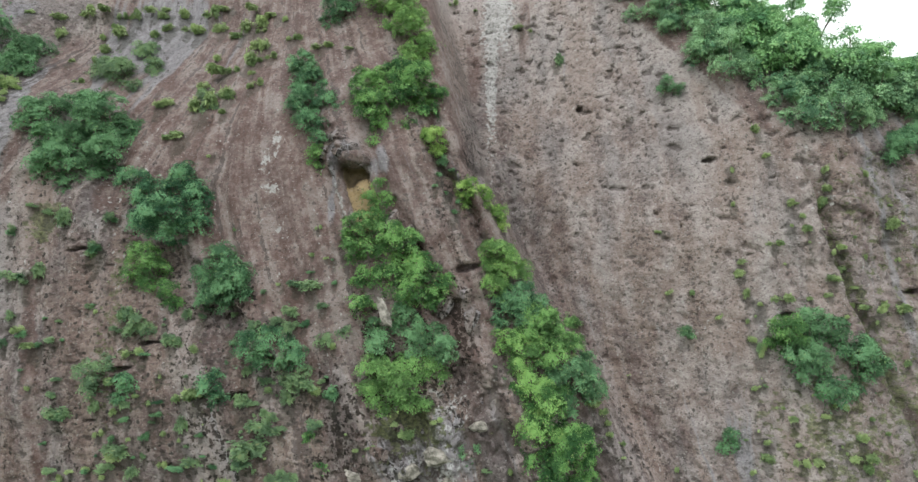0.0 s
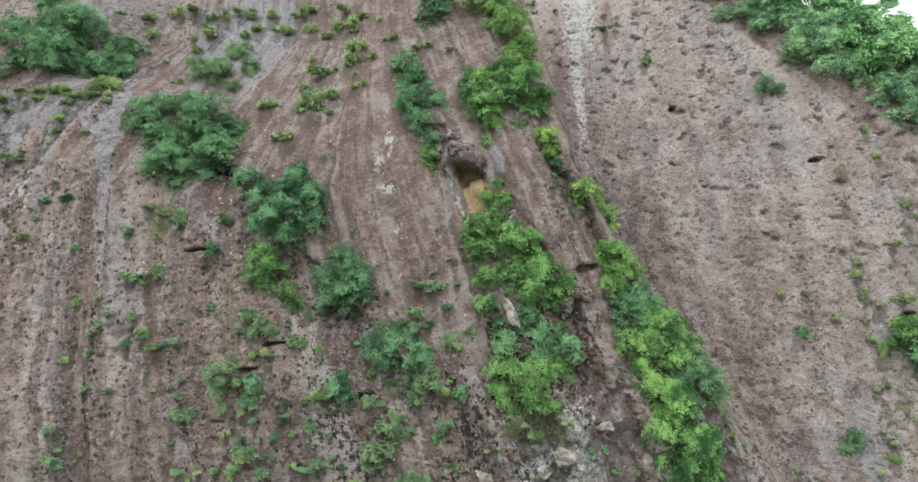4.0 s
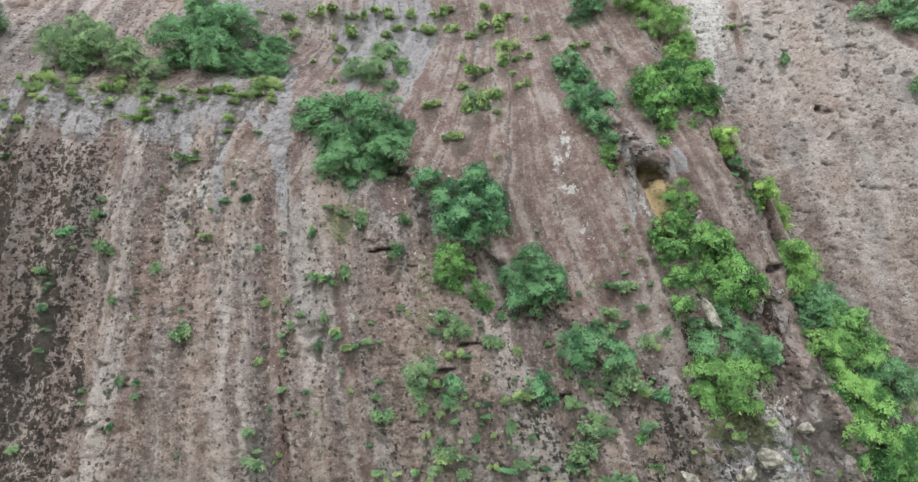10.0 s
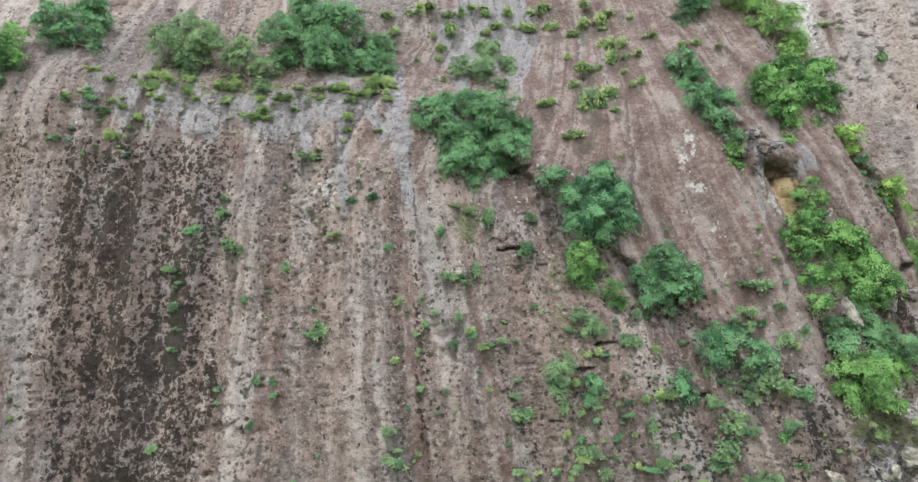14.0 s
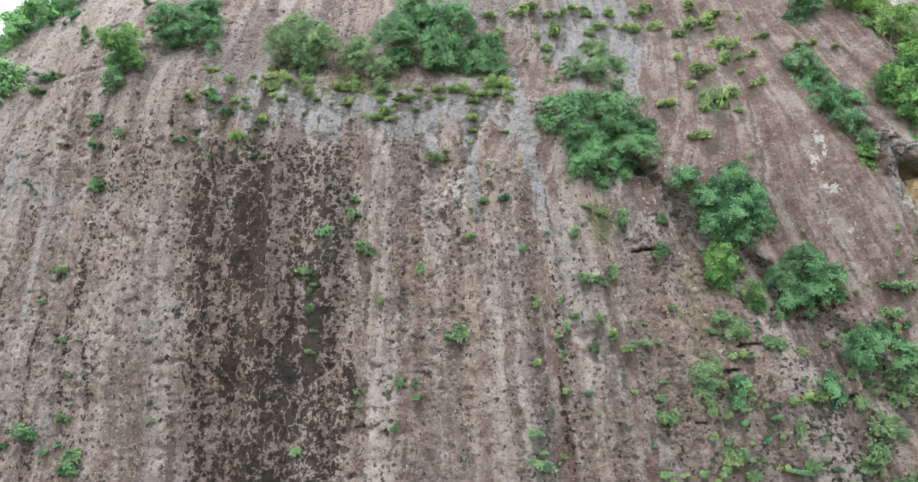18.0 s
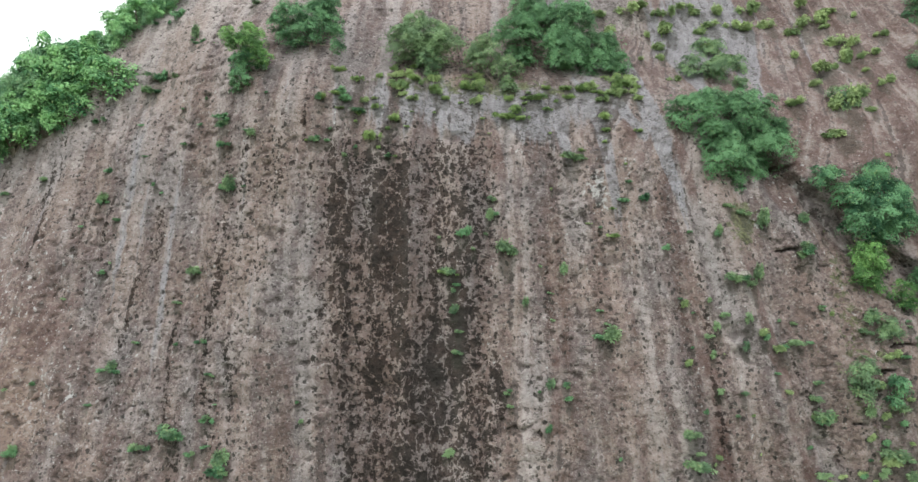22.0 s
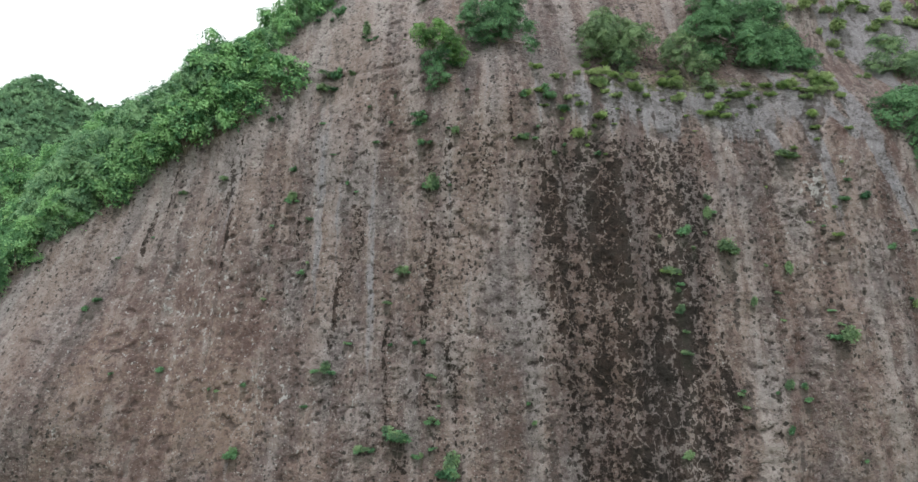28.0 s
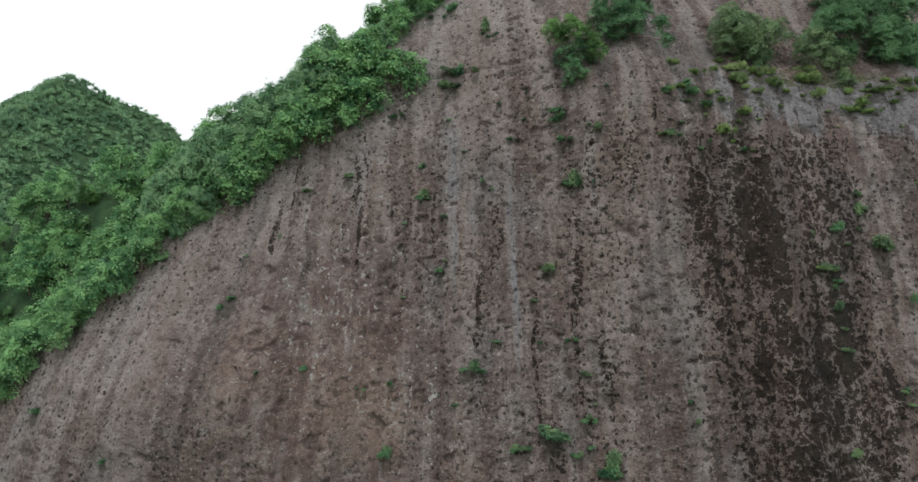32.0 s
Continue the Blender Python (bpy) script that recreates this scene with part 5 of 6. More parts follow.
sow(kinds, "bright green fern tuft growing on bare rock", ((18.2, -4.0, 0.69), (19.8, -5.7, 0.68), (16.6, 0.8, 0.64), (21.6, -1.5, 0.99), (21.5, -2.4, 0.53), (23.9, -0.1, 0.83), (26.7, 1.0, 0.98), (24.7, 6.9, 0.80), (24.3, 9.2, 1.14), (23.9, -4.2, 1.02), (26.0, -4.2, 0.51), (27.4, -4.0, 0.66), (29.3, -4.8, 0.58), (30.6, -4.8, 1.09), (32.5, -4.8, 1.09), (33.1, 1.4, 1.82), (30.5, -1.2, 0.60), (32.9, -1.4, 0.45), (24.7, -1.7, 0.37), (6.5, 22.9, 1.31), (1.9, 25.6, 0.67), (-0.6, 27.1, 1.03), (23.4, -12.3, 0.76), (20.6, -16.1, 0.69), (23.4, -14.0, 0.68), (23.4, -15.1, 0.81), (25.1, -15.1, 1.02), (21.6, -14.0, 0.84), (27.6, -13.4, 0.89), (27.4, -14.7, 1.02)))
sow(kinds, "bright green fern tuft growing on bare rock", ((27.8, -15.4, 0.88), (22.8, -11.8, 0.49), (30.8, -15.4, 0.74), (31.9, -8.7, 0.78), (29.5, -13.2, 0.48), (-6.0, -13.8, 0.48), (-24.3, -16.3, 0.62), (-26.8, -15.9, 0.55), (-25.6, -15.7, 0.55), (-20.3, -15.3, 0.69), (-22.5, -13.5, 0.48), (20.5, -14.1, 0.42), (16.0, -16.8, 0.52), (13.5, -10.6, 0.32), (28.9, -0.4, 0.82), (29.0, -2.1, 0.81), (28.6, 4.2, 1.09), (28.8, 5.7, 0.94), (29.6, -3.4, 0.59), (7.6, 22.2, 0.75), (-3.5, -13.2, 1.03), (-1.6, -12.1, 0.90), (-6.8, -14.0, 0.48), (-4.3, -12.4, 1.16), (3.5, -16.0, 0.70), (-32.2, 22.6, 1.42), (-32.4, 20.5, 1.89), (-28.2, 21.1, 1.64), (-25.2, 20.7, 1.87), (-34.0, 14.3, 0.81)))
sow(kinds, "bright green fern tuft growing on bare rock", ((-22.3, 16.9, 0.96), (-19.6, 20.9, 1.74), (-20.5, 19.7, 1.22), (-18.3, 18.1, 1.68), (-18.7, 16.3, 1.77), (-15.2, 18.6, 1.07), (-20.9, 15.2, 1.73), (-22.1, 13.6, 1.13), (-25.2, 11.6, 1.31), (-21.3, 11.6, 2.41), (-22.7, 8.5, 1.46), (-17.9, 14.7, 0.79), (-12.6, 14.3, 1.90), (-17.1, 13.5, 0.90), (-19.4, 6.7, 0.55), (-9.6, 17.0, 0.79), (-19.4, 10.7, 0.87), (-16.7, 16.6, 1.05), (-28.9, 22.6, 1.29), (-36.1, 16.9, 0.85), (-34.7, 19.9, 0.88), (-24.6, 22.8, 1.55), (-19.7, 22.8, 1.27), (-41.8, 22.5, 1.23), (-39.2, 22.2, 1.38), (-36.5, 22.7, 1.53), (-34.7, 23.2, 1.68), (-38.3, 20.2, 1.49), (-33.8, 18.5, 1.60), (-30.5, 23.5, 1.55)))
sow(kinds, "bright green fern tuft growing on bare rock", ((-27.4, 22.8, 1.68), (-26.5, 21.0, 1.26), (-22.9, 23.4, 1.16), (-23.0, 20.8, 1.49), (-29.5, 20.2, 1.37), (-29.8, 18.3, 1.22), (-27.7, 16.8, 1.31), (-17.6, 13.2, 1.00), (-34.1, 17.0, 0.85), (-33.6, 22.5, 1.03), (-29.8, 16.1, 0.82)))
kinds = low_kinds("moss_mat", MOSS, 322, 0.085, 0.55, 0.10, 7)
sow(kinds, "low yellow-green mat of moss and grass on a rock ledge", ((-62.8, 14.6, 1.18), (-61.0, 13.6, 1.16), (-59.4, 14.0, 0.88), (-58.1, 13.1, 0.70), (-58.3, 15.0, 1.01), (-56.4, 13.7, 0.88), (-54.9, 12.9, 1.16), (-54.0, 12.0, 1.03), (-56.7, 15.3, 0.89), (-52.1, 13.2, 1.16), (-51.2, 13.5, 1.05), (-52.7, 11.5, 0.63), (-49.1, 10.4, 1.13), (-48.2, 10.9, 1.14), (-48.9, 12.0, 0.98), (-47.4, 11.5, 0.86), (-46.5, 12.0, 1.15), (-45.8, 10.9, 0.85), (-45.7, 8.8, 0.50), (-44.8, 11.7, 0.86), (-43.8, 12.0, 0.69), (-43.7, 12.9, 1.17), (-42.7, 12.9, 1.17), (-41.5, 12.6, 1.16), (-40.5, 12.4, 0.99), (-41.2, 10.2, 0.97), (-41.3, 9.1, 1.02), (-41.4, 8.0, 0.66), (-38.7, 8.9, 0.62), (-38.9, 13.4, 1.19)))
sow(kinds, "low yellow-green mat of moss and grass on a rock ledge", ((-39.8, 13.0, 1.00), (-59.6, 8.6, 1.21), (-59.2, 7.6, 0.55), (-58.4, 9.3, 1.00), (-57.9, 10.1, 0.95), (-59.3, 11.1, 0.84), (-61.0, 10.6, 0.84), (-61.0, 9.8, 0.56), (-63.8, 11.9, 0.85), (-62.6, 12.2, 0.74), (-57.9, 6.9, 0.55), (-54.8, 10.6, 0.57), (-44.1, 6.8, 0.98), (-43.4, 7.3, 0.66), (-45.8, 4.2, 0.48), (-52.8, 0.8, 0.63), (-41.5, 0.6, 0.58), (-41.4, 2.6, 0.37), (-40.1, 6.1, 0.38), (-53.1, -2.2, 0.62), (-53.8, -2.0, 0.62), (-43.1, 1.5, 0.37), (-64.8, 8.2, 0.44), (-56.6, 10.6, 0.57), (-57.0, 9.3, 0.44), (-50.4, 8.8, 0.28), (-37.9, 13.2, 0.77), (-54.2, 15.9, 0.79), (-62.3, 10.9, 0.45), (-50.9, 10.1, 0.39)))
sow(kinds, "low yellow-green mat of moss and grass on a rock ledge", ((-45.7, 12.9, 0.75), (-47.6, 10.1, 0.73)))
kinds = low_kinds("grass_clump", LEAF_DUSTY, 544)
sow(kinds, "dull green wispy clump of grass on the rock", ((-23.9, -5.4, 1.44), (-24.4, -6.3, 0.84), (-22.9, -6.3, 0.84), (-18.7, -5.6, 0.84), (-19.8, -5.4, 0.84), (-29.0, -5.8, 0.59), (-27.0, -4.8, 0.60), (-12.8, -10.9, 0.49), (-19.3, -12.9, 0.81), (-18.8, -14.1, 0.65), (-18.5, -15.1, 0.65), (-21.6, -14.8, 0.73), (-25.2, -11.6, 0.73), (-21.2, -12.4, 0.65), (-23.2, -11.2, 0.97), (-11.2, -7.8, 0.75), (-12.1, -8.5, 0.66), (-13.2, -9.9, 0.74), (-14.1, -9.7, 0.65), (-16.3, -8.6, 0.57), (-15.0, -9.3, 0.83), (-12.2, -10.1, 0.90), (-33.0, -2.5, 1.31), (-31.8, -3.0, 1.05), (-31.0, -2.5, 0.87), (-27.3, -0.4, 1.32), (-27.7, -1.0, 0.79), (-33.7, 0.8, 1.08), (-27.0, 1.7, 0.71), (-31.3, 2.3, 1.35)))
sow(kinds, "dull green wispy clump of grass on the rock", ((-30.0, 1.4, 1.07), (-32.6, 2.8, 1.00), (-16.9, -0.8, 0.62), (-16.8, 0.8, 0.44), (9.8, 17.9, 1.06), (1.9, -15.7, 0.81), (3.2, -9.7, 0.42), (2.6, -8.9, 0.51), (21.9, -8.0, 0.60), (22.0, -10.4, 0.50), (-84.7, -4.3, 0.38), (-81.3, -1.5, 0.48), (-71.5, 4.6, 1.14), (-64.1, 8.2, 0.94), (-53.6, -1.9, 1.31), (-53.4, -3.4, 0.96), (-53.2, -4.8, 0.78), (-53.0, -7.7, 0.94), (-53.0, -6.3, 0.69), (-51.8, -0.4, 0.62), (-50.7, 2.0, 0.80), (-50.9, 0.7, 0.53), (-50.4, 3.4, 0.63), (-54.4, 0.5, 0.62), (-48.1, -4.4, 0.52), (-46.3, -3.6, 0.52), (-46.2, -5.5, 0.43), (-46.9, -1.7, 0.53), (-45.4, -2.1, 0.61), (-42.4, -5.7, 0.60)))
sow(kinds, "dull green wispy clump of grass on the rock", ((-42.5, -6.5, 1.29), (-49.4, -0.4, 1.94), (-44.1, 6.8, 1.68), (-45.4, -10.0, 0.59), (-46.6, -9.9, 0.51), (-49.6, -10.5, 0.84), (-49.4, -11.3, 0.59), (-61.7, 6.9, 0.84), (-73.5, -2.1, 0.83), (-74.6, -4.4, 0.82), (-77.7, -7.4, 0.54), (-71.9, -7.1, 0.62), (-79.4, -9.3, 0.89), (-71.0, -9.5, 0.53), (-73.8, -13.2, 1.53), (-71.9, -14.8, 0.76), (-70.0, -15.2, 1.00), (-69.5, -15.9, 0.82), (-76.1, -14.4, 0.85), (-85.5, -14.7, 1.13), (-53.8, -14.4, 0.66), (-81.1, 14.1, 1.52), (-81.2, 15.7, 1.44), (-78.7, 15.3, 1.09), (-77.9, 19.6, 1.02), (-85.2, 11.4, 0.76), (-89.7, 5.9, 0.95), (-93.4, 4.6, 0.85), (-83.3, 3.9, 0.71), (-81.6, 2.1, 0.69)))
sow(kinds, "dull green wispy clump of grass on the rock", ((-69.3, 8.8, 0.76), (-72.1, 8.1, 0.78), (-72.1, 10.0, 0.98), (-72.5, 23.3, 1.40), (-64.0, -12.4, 0.33), (-71.1, -12.4, 0.60), (-87.3, -10.9, 0.46)))


def strew(seed, count, x0, x1, h0, h1, small, large):
    """Chance places for small plants in one stretch of the wall, thicker along the wet lines."""
    rng = np.random.default_rng(seed)
    made = []
    while len(made) < count:
        x, h = rng.uniform(x0, x1), rng.uniform(h0, h1)
        if value_noise(np.array(fall_line(x, h) * 0.7), np.array(h * 0.12), seed) + 0.6 * rng.random() > 0.35:
            made.append((x, h, rng.uniform(small, large)))
    return made


# broken rocks that stand proud of the wall
def boulder(x, h, wide, high, tilt, seed, label, rock=PALE_ROCK, proud=0.0):
    """An angular block: a rough ball cut by planes."""
    rng = np.random.default_rng(seed)
    bm = bmesh.new()
    bmesh.ops.create_icosphere(bm, subdivisions=4, radius=1.0)
    cuts = [(Vector(unit(rng.normal(size=3))), rng.uniform(0.55, 0.85)) for _ in range(11)]
    for v in bm.verts:
        p = v.co * (1 + 0.25 * noise.noise(v.co * 1.5 + Vector((seed, 0, 0))))
        for n, far in cuts:
            over = p.dot(n) - far
            if over > 0:
                p -= n * over * 0.93
        p += v.co * (0.10 * noise.noise(p * 3.5 + Vector((0, seed, 0))) + 0.05 * noise.noise(p * 9 + Vector((0, seed, 0))))
        v.co = Vector((p.x * wide, p.y * min(wide, high) * 0.9, p.z * high))
    me = bpy.data.meshes.new("boulder")
    bm.to_mesh(me)
    bm.free()
    me.materials.append(rock)
    for key, values in (("flow", [v.co.x * 1.5 + seed for v in me.vertices]), ("high", [v.co.z + h for v in me.vertices]), ("dark", [0.30] * len(me.vertices)), ("grey", [0.35] * len(me.vertices))):
        me.attributes.new(key, "FLOAT", "POINT").data.foreach_set("value", values)
    ob = new("boulder", me)
    ob.matrix_basis = Matrix.Translation((x, float(surface(x, h)) + 0.05 * wide - proud, EYE + h)) @ pose(0, 0, 0, -12, tilt, 0)
    return tagged(ob, label, "rock")


boulder(-5.2, -5.0, 0.38, 1.45, -18, 3, "pale grey upright rock sliver between leafy trees on the ridge", PALE_ROCK, 1.5)
boulder(-32.2, -2.6, 0.50, 0.55, 10, 5, "pale lichen-covered boulder wedged in a mossy crack")
boulder(-1.6, -14.8, 1.1, 0.7, 15, 8, "pale weathered boulder at the foot of the broken ridge")
for bx, bh, wide, high, tilt in ((-9.4, 8.0, 1.1, 0.8, 20), (-10.3, 6.7, 0.6, 0.9, 30), (-8.1, 7.0, 0.9, 0.6, 28), (-9.0, 6.6, 0.8, 0.4, 15), (-10.0, 7.6, 0.6, 0.7, 40), (-7.2, 6.2, 0.5, 0.7, 30)):
    boulder(bx, bh, wide, high, tilt, int(10 * bh), "grey-brown broken rock roof over the ochre hollow", ROCK, -0.25)
for bx, bh, wide, high, tilt in ((-3.9, 0.2, 0.5, 1.3, 30), (-3.0, -1.5, 0.6, 1.2, 32), (-2.0, -3.0, 0.55, 1.1, 30), (-0.9, -4.6, 0.6, 1.2, 28), (0.5, -3.9, 0.7, 0.6, 10), (0.9, -5.6, 0.6, 1.4, 15), (-5.0, 1.6, 0.4, 1.0, 30)):
    boulder(bx, bh, wide, high, tilt, int(10 * bh) + 80, "dark broken rock block along the edge of the slab", ROCK, 0.1)
for bx, bh, wide, high, tilt in ((-5.5, -14.4, 1.0, 0.7, 10), (-3.4, -15.6, 0.9, 0.6, -15), (-0.4, -12.6, 0.8, 0.6, 20), (-4.5, -12.9, 0.7, 0.5, 0), (0.2, -14.6, 0.8, 0.6, 12), (-2.6, -13.2, 0.6, 0.4, -8), (-0.6, -16.3, 0.8, 0.6, 5), (-6.8, -16.0, 1.1, 0.6, 18), (1.6, -11.4, 0.7, 0.5, 25), (-0.9, -10.2, 0.4, 0.5, 10), (-1.0, -8.5, 0.6, 0.8, 25)):
    boulder(bx, bh, wide, high, tilt, int(10 * bx) + 300, "grey lichened rock block on the rugged buttress", PALE_ROCK if bx < 0 and bh < -15 else ROCK, -0.25)
boulder(1.2, -13.0, 0.8, 0.5, -10, 9, "small pale weathered rock on the grey buttress")

kinds = low_kinds("grass_clump", LEAF_DUSTY, 900)
sow(kinds, "dull green wispy clump of grass on mossy wet rock", strew(5, 70, -37, -9, -18, -3, 0.4, 1.6))
kinds = low_kinds("grass_tuft", LEAF_GRASS, 920, 0.10, 0.42, 0.26, 6)
sow(kinds, "soft pale green grass trailing over the rock shelf", strew(8, 34, -62, -38, 11.6, 14.6, 0.5, 1.4))
sow(kinds, "soft pale green grass trailing down the gully edge", [(float(gully_line(h)) - 0.8 + 0.3 * math.sin(5 * h), h, 0.7 + 0.25 * math.sin(9 * h)) for h in np.arange(-15.5, -2.0, 0.75)])
kinds = low_kinds("fern_tuft", LEAF_GRASS, 910, 0.13, 0.38, 0.30, 5)
sow(kinds, "bright green fern tuft on mossy wet rock", strew(6, 34, -37, -6, -18, -4, 0.3, 0.8))
sow(kinds, "bright green fern tuft on mossy wet rock", strew(7, 55, 21, 38, -18, 6, 0.35, 1.3))

wet_shade_below(WET)


# ---------------------------------------------------------------- the woods along the rims of the rock
def wood_kinds(leaves, seed, size, leaf=0.30):
    """A few trees of the woods, crown and trunk, about `size` metres high."""
    made = []
    for k in range(3):
        rng = np.random.default_rng(seed + k)
        lobes = []
        for i in range(8):
            a, up = rng.uniform(np.pi, 2 * np.pi) if i % 3 else rng.uniform(0, 2 * np.pi), rng.uniform(0.15, 0.92)
            r = size * rng.uniform(0.19, 0.28) * (1.2 - 0.4 * up)
            reach = size * 0.36 * math.sqrt(max(1.1 - up * up, 0.05))
            lobes.append((math.cos(a) * reach, math.sin(a) * reach, up * size * 0.85, r))
        made.append(plant("tree", lobes, (0, 0, -0.8), leaves, seed + k, leaf, 5, 0.12, 0.20, False, 0.85))
    return made


def grow(kinds, label, group, places):
    for i, (x, y, z, scale) in enumerate(places):
        ob = kinds[i % len(kinds)]
        m = Matrix.Translation((x, y, z)) @ pose(0, 0, 0, 0, 0, 45 * math.sin(2.4 * i)) @ Matrix.Scale(scale, 4)
        if ob.get("label"):
            copy_thing(ob, m)
        else:
            ob.matrix_basis = m
            tagged(ob, label, "tree", group)


def rim_places(seed, count, near, far, line, low, high, size):
    """Feet of trees behind a rim: line(h) gives x on it; near and far are the distances behind it."""
    rng = np.random.default_rng(seed)
    made = []
    for i in range(count):
        h = low + (high - low) * (i + rng.random()) / count
        b = rng.uniform(near, far)
        x, hh = line(h, b)
        made.append((x, float(wall_form(x, hh)) + 0.3, EYE + hh - 0.4, size * rng.uniform(0.65, 1.15)))
    return made


# western rim: the wall turns away along x - h = -105.8
def left_rim(h, back):
    return h - 105.8 - back, h


def left_over(h, back):
    """The wood creeps out over the rounded rim in its middle part."""
    out = 7.6 * math.exp(-((h - 12.6) / 3.3) ** 2) + 2.6 * math.exp(-((h - 5.5) / 4.0) ** 2)
    return h - 105.8 - back + out * (1 - back / 2.6), h


def right_rim(x, back):
    low, high = float(east_rim(x)), float(wood_top(x))
    return x, low + back * max(high - low, 1.0)


grow(wood_kinds(LEAF_WOOD, 500, 4.2, 0.22), "leafy green tree in the wood along the rock rim", "wood on the western rim", rim_places(1, 56, -1.0, 1.2, left_rim, -22, 32, 1.02))
grow(wood_kinds(LEAF_WOOD, 510, 5.2, 0.25), "dark green tree in the wood along the rock rim", "wood on the western rim", rim_places(2, 30, 0.8, 3.8, left_rim, -24, 32, 1.02))
# the wooded slope that climbs on behind the western rim
def slope_top(x):
    return 9.3 + 0.27 * (x + 103)


def slope_place(x, h):
    return 58.0 + 0.36 * np.clip(h - x - 105.8, 0, None)


def build_slope():
    xs, share = np.arange(-160, -97, 1.5), np.linspace(0, 1, 40)
    x, k = np.meshgrid(xs, share, indexing="ij")
    up = np.minimum(k / 0.75, 1)
    h = -46 + (slope_top(x) + 46) * up - 40 * np.clip(k - 0.75, 0, None)
    y = slope_place(x, h) + 60 * np.clip(k - 0.75, 0, None) + 0.5 * fbm(x * 0.3, h * 0.3, 92, 3)
    me = link_mesh("slope", np.stack([x, y, EYE + h], -1).reshape(-1, 3), grid_faces(len(xs), len(share)), FOREST_SOIL)
    tagged(new("wooded_slope", me), "steep dark soil slope under trees behind the rim", "slope", kind="structure")


def slope_places(seed, count, size):
    rng = np.random.default_rng(seed)
    made = []
    while len(made) < count:
        x = rng.uniform(-138, -101)
        h = rng.uniform(max(x + 106.5, -22), slope_top(x) + 0.3) if x + 106.5 < slope_top(x) else 99
        if h < 90:
            made.append((x, float(slope_place(x, h)) - 0.3, EYE + h - 0.5, size * rng.uniform(0.7, 1.15)))
    return made


build_slope()
grow(wood_kinds(LEAF_PALE, 580, 7.2, 0.24), "tall leafy green tree rising behind the rim", "wood on the western rim", rim_places(8, 27, 0.4, 2.4, left_rim, 1.5, 15.5, 1.04))
grow(wood_kinds(LEAF_WOOD, 540, 4.4, 0.24), "bright green tree on the wooded slope behind the rim", "wood on the western rim", slope_places(5, 84, 1.06))
grow(wood_kinds(LEAF_FRESH, 570, 3.6, 0.23), "yellow-green young tree on the wooded slope behind the rim", "wood on the western rim", slope_places(15, 14, 0.9))
grow(wood_kinds(LEAF_PALE, 550, 3.4, 0.21), "low leafy tree filling the wood along the rock rim", "wood on the western rim", rim_places(6, 56, 0.0, 2.6, left_over, -6, 30, 0.95))
grow(wood_kinds(LEAF_WOOD, 560, 3.6, 0.21), "leafy green tree leaning out over the rounded rim", "wood on the western rim", rim_places(7, 30, 0.0, 1.3, left_over, 3, 16.5, 1.12))
grow(wood_kinds(LEAF_PALE, 520, 4.6, 0.18), "leafy green tree in the wood above the pale wall", "wood on the eastern rim", rim_places(3, 40, 0.0, 0.5, right_rim, 15, 44, 1.0))
grow(wood_kinds(LEAF_WOOD, 530, 5.0, 0.20), "dark green tree in the wood above the pale wall", "wood on the eastern rim", rim_places(4, 34, 0.35, 1.0, right_rim, 17, 44, 1.0))


# ---------------------------------------------------------------- the far wooded hill
def hill_height(x, y):
    """Height over the level of the eye of the hill across the valley."""
    top = 56.0 - 0.42 * np.abs(x + 212) - 0.0008 * (x + 212) ** 2 - 0.62 * np.clip(x + 200, 0, None)
    first = top - 0.75 * np.abs(y - 205) + 3.0 * fbm(x * 0.035, y * 0.035, 71, 4)
    second = 58.5 - 0.42 * np.abs(x + 224) - 0.55 * np.clip(x + 206, 0, None) - 0.8 * np.abs(y - 258) + 1.5 * fbm(x * 0.05, y * 0.05, 72, 3)
    return np.maximum(np.maximum(first, second), -45.0)


def crown_mesh(co, tri, quads):
    """One mesh of three- and four-cornered faces."""
    me = bpy.data.meshes.new("far_forest")
    me.vertices.add(len(co))
    me.vertices.foreach_set("co", np.ascontiguousarray(co, dtype=np.float32).ravel())
    loops = np.concatenate([tri.ravel(), quads.ravel()]).astype(np.int32)
    me.loops.add(len(loops))
    me.loops.foreach_set("vertex_index", loops)
    me.polygons.add(len(tri) + len(quads))
    starts = np.concatenate([np.arange(len(tri)) * 3, 3 * len(tri) + np.arange(len(quads)) * 4]).astype(np.int32)
    me.polygons.foreach_set("loop_start", starts)
    me.polygons.foreach_set("use_smooth", np.concatenate([np.ones(len(tri), bool), np.zeros(len(quads), bool)]))
    me.update(calc_edges=True)
    me.materials.append(LEAF_FAR)
    return me


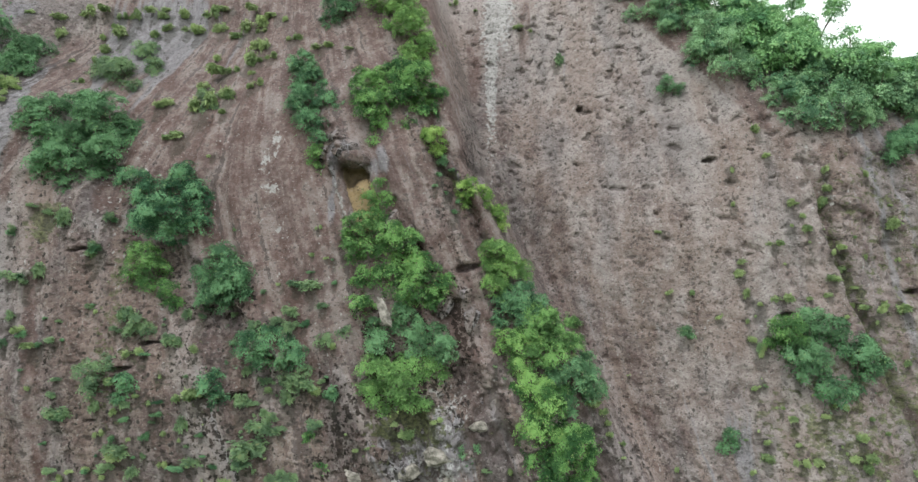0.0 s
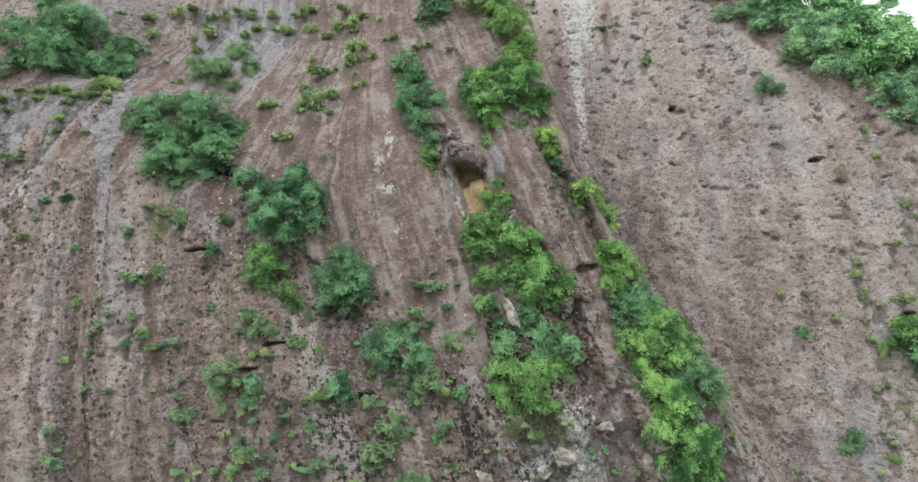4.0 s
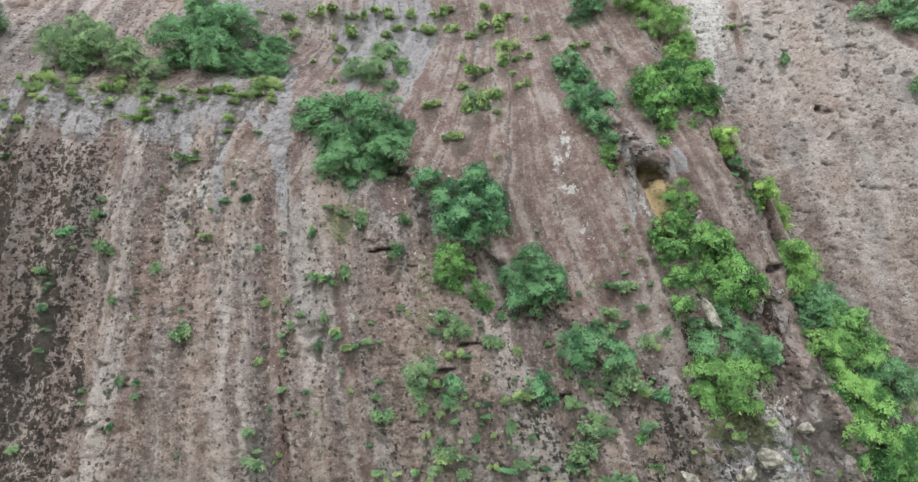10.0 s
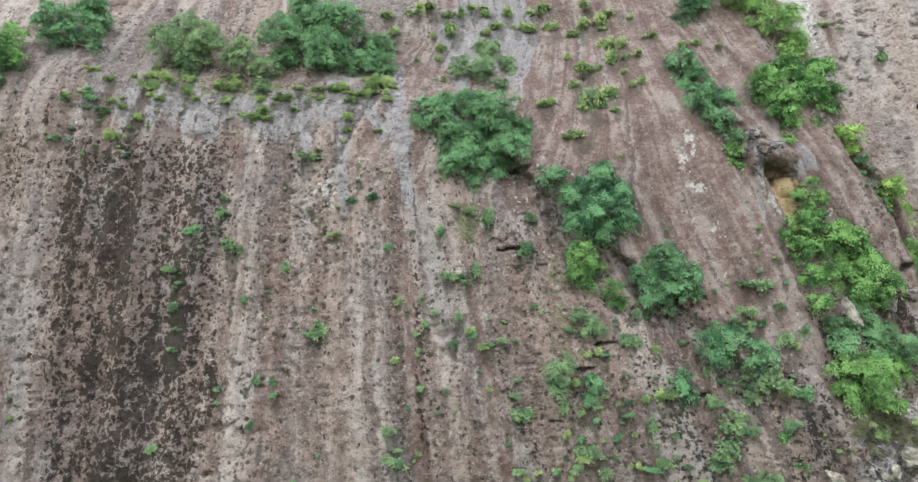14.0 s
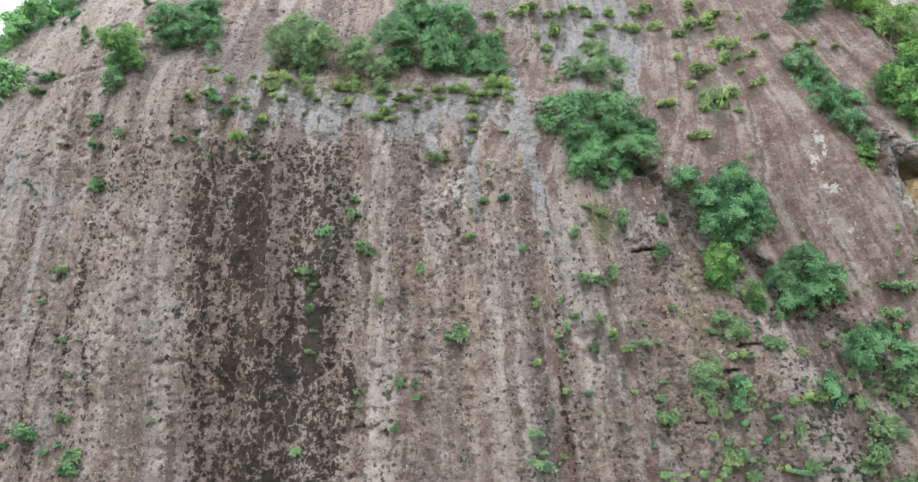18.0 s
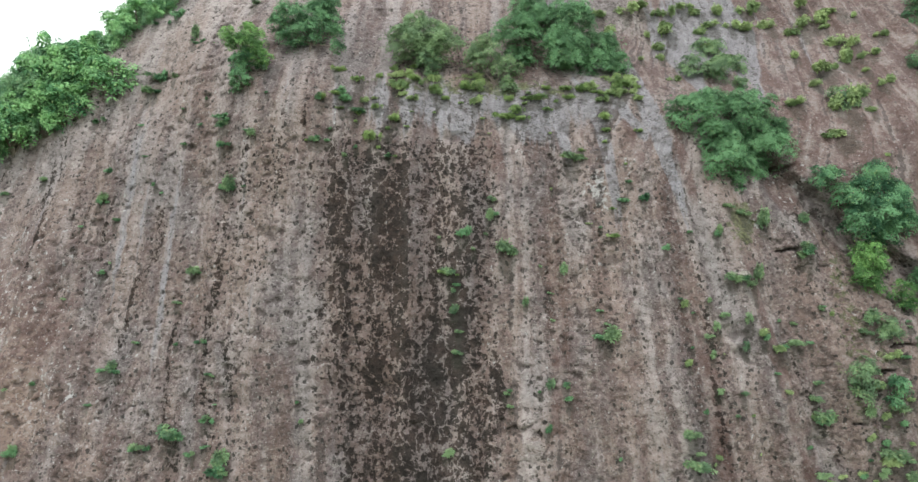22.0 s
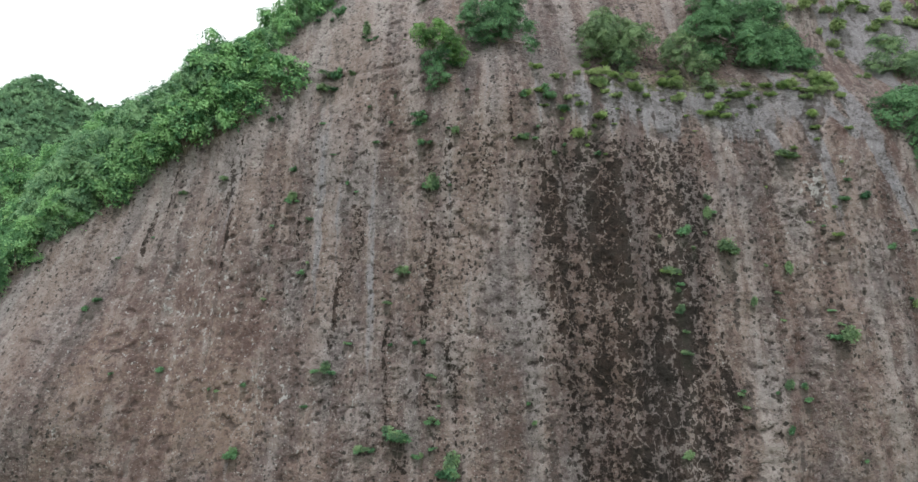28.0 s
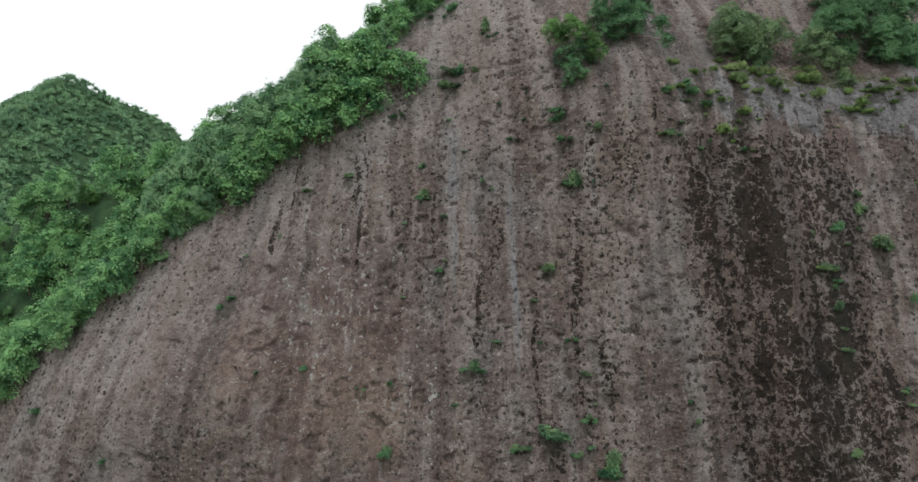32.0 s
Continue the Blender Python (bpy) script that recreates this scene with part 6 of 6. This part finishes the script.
def build_hill():
    xs, ys = np.arange(-420, -60, 4.0), np.arange(90, 420, 4.0)
    x, y = np.meshgrid(xs, ys, indexing="ij")
    co = np.stack([x, y, EYE + hill_height(x, y)], -1).reshape(-1, 3)
    me = link_mesh("far_hill", co, grid_faces(len(xs), len(ys)), FOREST_SOIL)
    tagged(new("far_hill", me), "steep far hill covered by dense green forest", "hill", kind="structure")
    rng = np.random.default_rng(77)
    n = 8200
    y = np.where(np.arange(n) % 8 < 7, rng.uniform(112, 216, n), rng.uniform(246, 262, n))
    x = -80 - y * rng.uniform(0.28, 0.84, n)
    r = rng.uniform(0.7, 1.5, (n, 1, 1))
    mid = np.stack([x, y, EYE + hill_height(x, y) + rng.uniform(0.0, 1.6, n)], 1)
    # each crown: an uneven rounded body, and leaf clusters that break its outline
    ball = bmesh.new()
    bmesh.ops.create_icosphere(ball, subdivisions=1, radius=1.0)
    ball.verts.ensure_lookup_table()
    keep = [[v.index for v in f.verts] for f in ball.faces if f.calc_center_median().z > -0.35]
    shape = np.array([tuple(v.co) for v in ball.verts])
    ball.free()
    body = mid[:, None] + shape * r * 0.55 * (1 + 0.32 * fbm(shape[None, :, 0] * 2.1 + x[:, None], shape[None, :, 2] * 2.1 + shape[None, :, 1] * 1.3 + y[:, None], 95, 2)[..., None])
    tri = np.array(keep)[None] + (np.arange(n) * len(shape))[:, None, None]
    tri = tri.reshape(-1, 3)
    d = unit(rng.normal(size=(n, 8, 3)) + np.array((0, -0.5, 0.2)))
    d[..., 2] = np.abs(d[..., 2])
    at = (mid[:, None] + d * r * rng.uniform(0.62, 1.0, (n, 8, 1))).reshape(-1, 3)
    ax = unit(d.reshape(-1, 3) + np.array((0, 0, 0.2)))
    leaves = leaf_cloud(at, ax, rng, 3, 0.52, 0.80, flat=0.3)
    co = np.concatenate([body.reshape(-1, 3), leaves])
    first = body.size // 3
    faces = np.arange(len(leaves)).reshape(-1, 4) + first
    tagged(new("far_forest", crown_mesh(co, tri, faces)), "dense green forest canopy on the far hill", "forest", kind="stuff")


build_hill()

ground_me = link_mesh("ground", np.array([(-3000, -3000, 0), (3000, -3000, 0), (3000, 3000, 0), (-3000, 3000, 0)], float), np.array([[0, 1, 2, 3]]), VALLEY)
tagged(new("ground", ground_me), "green valley floor below the cliff", "ground", kind="structure")
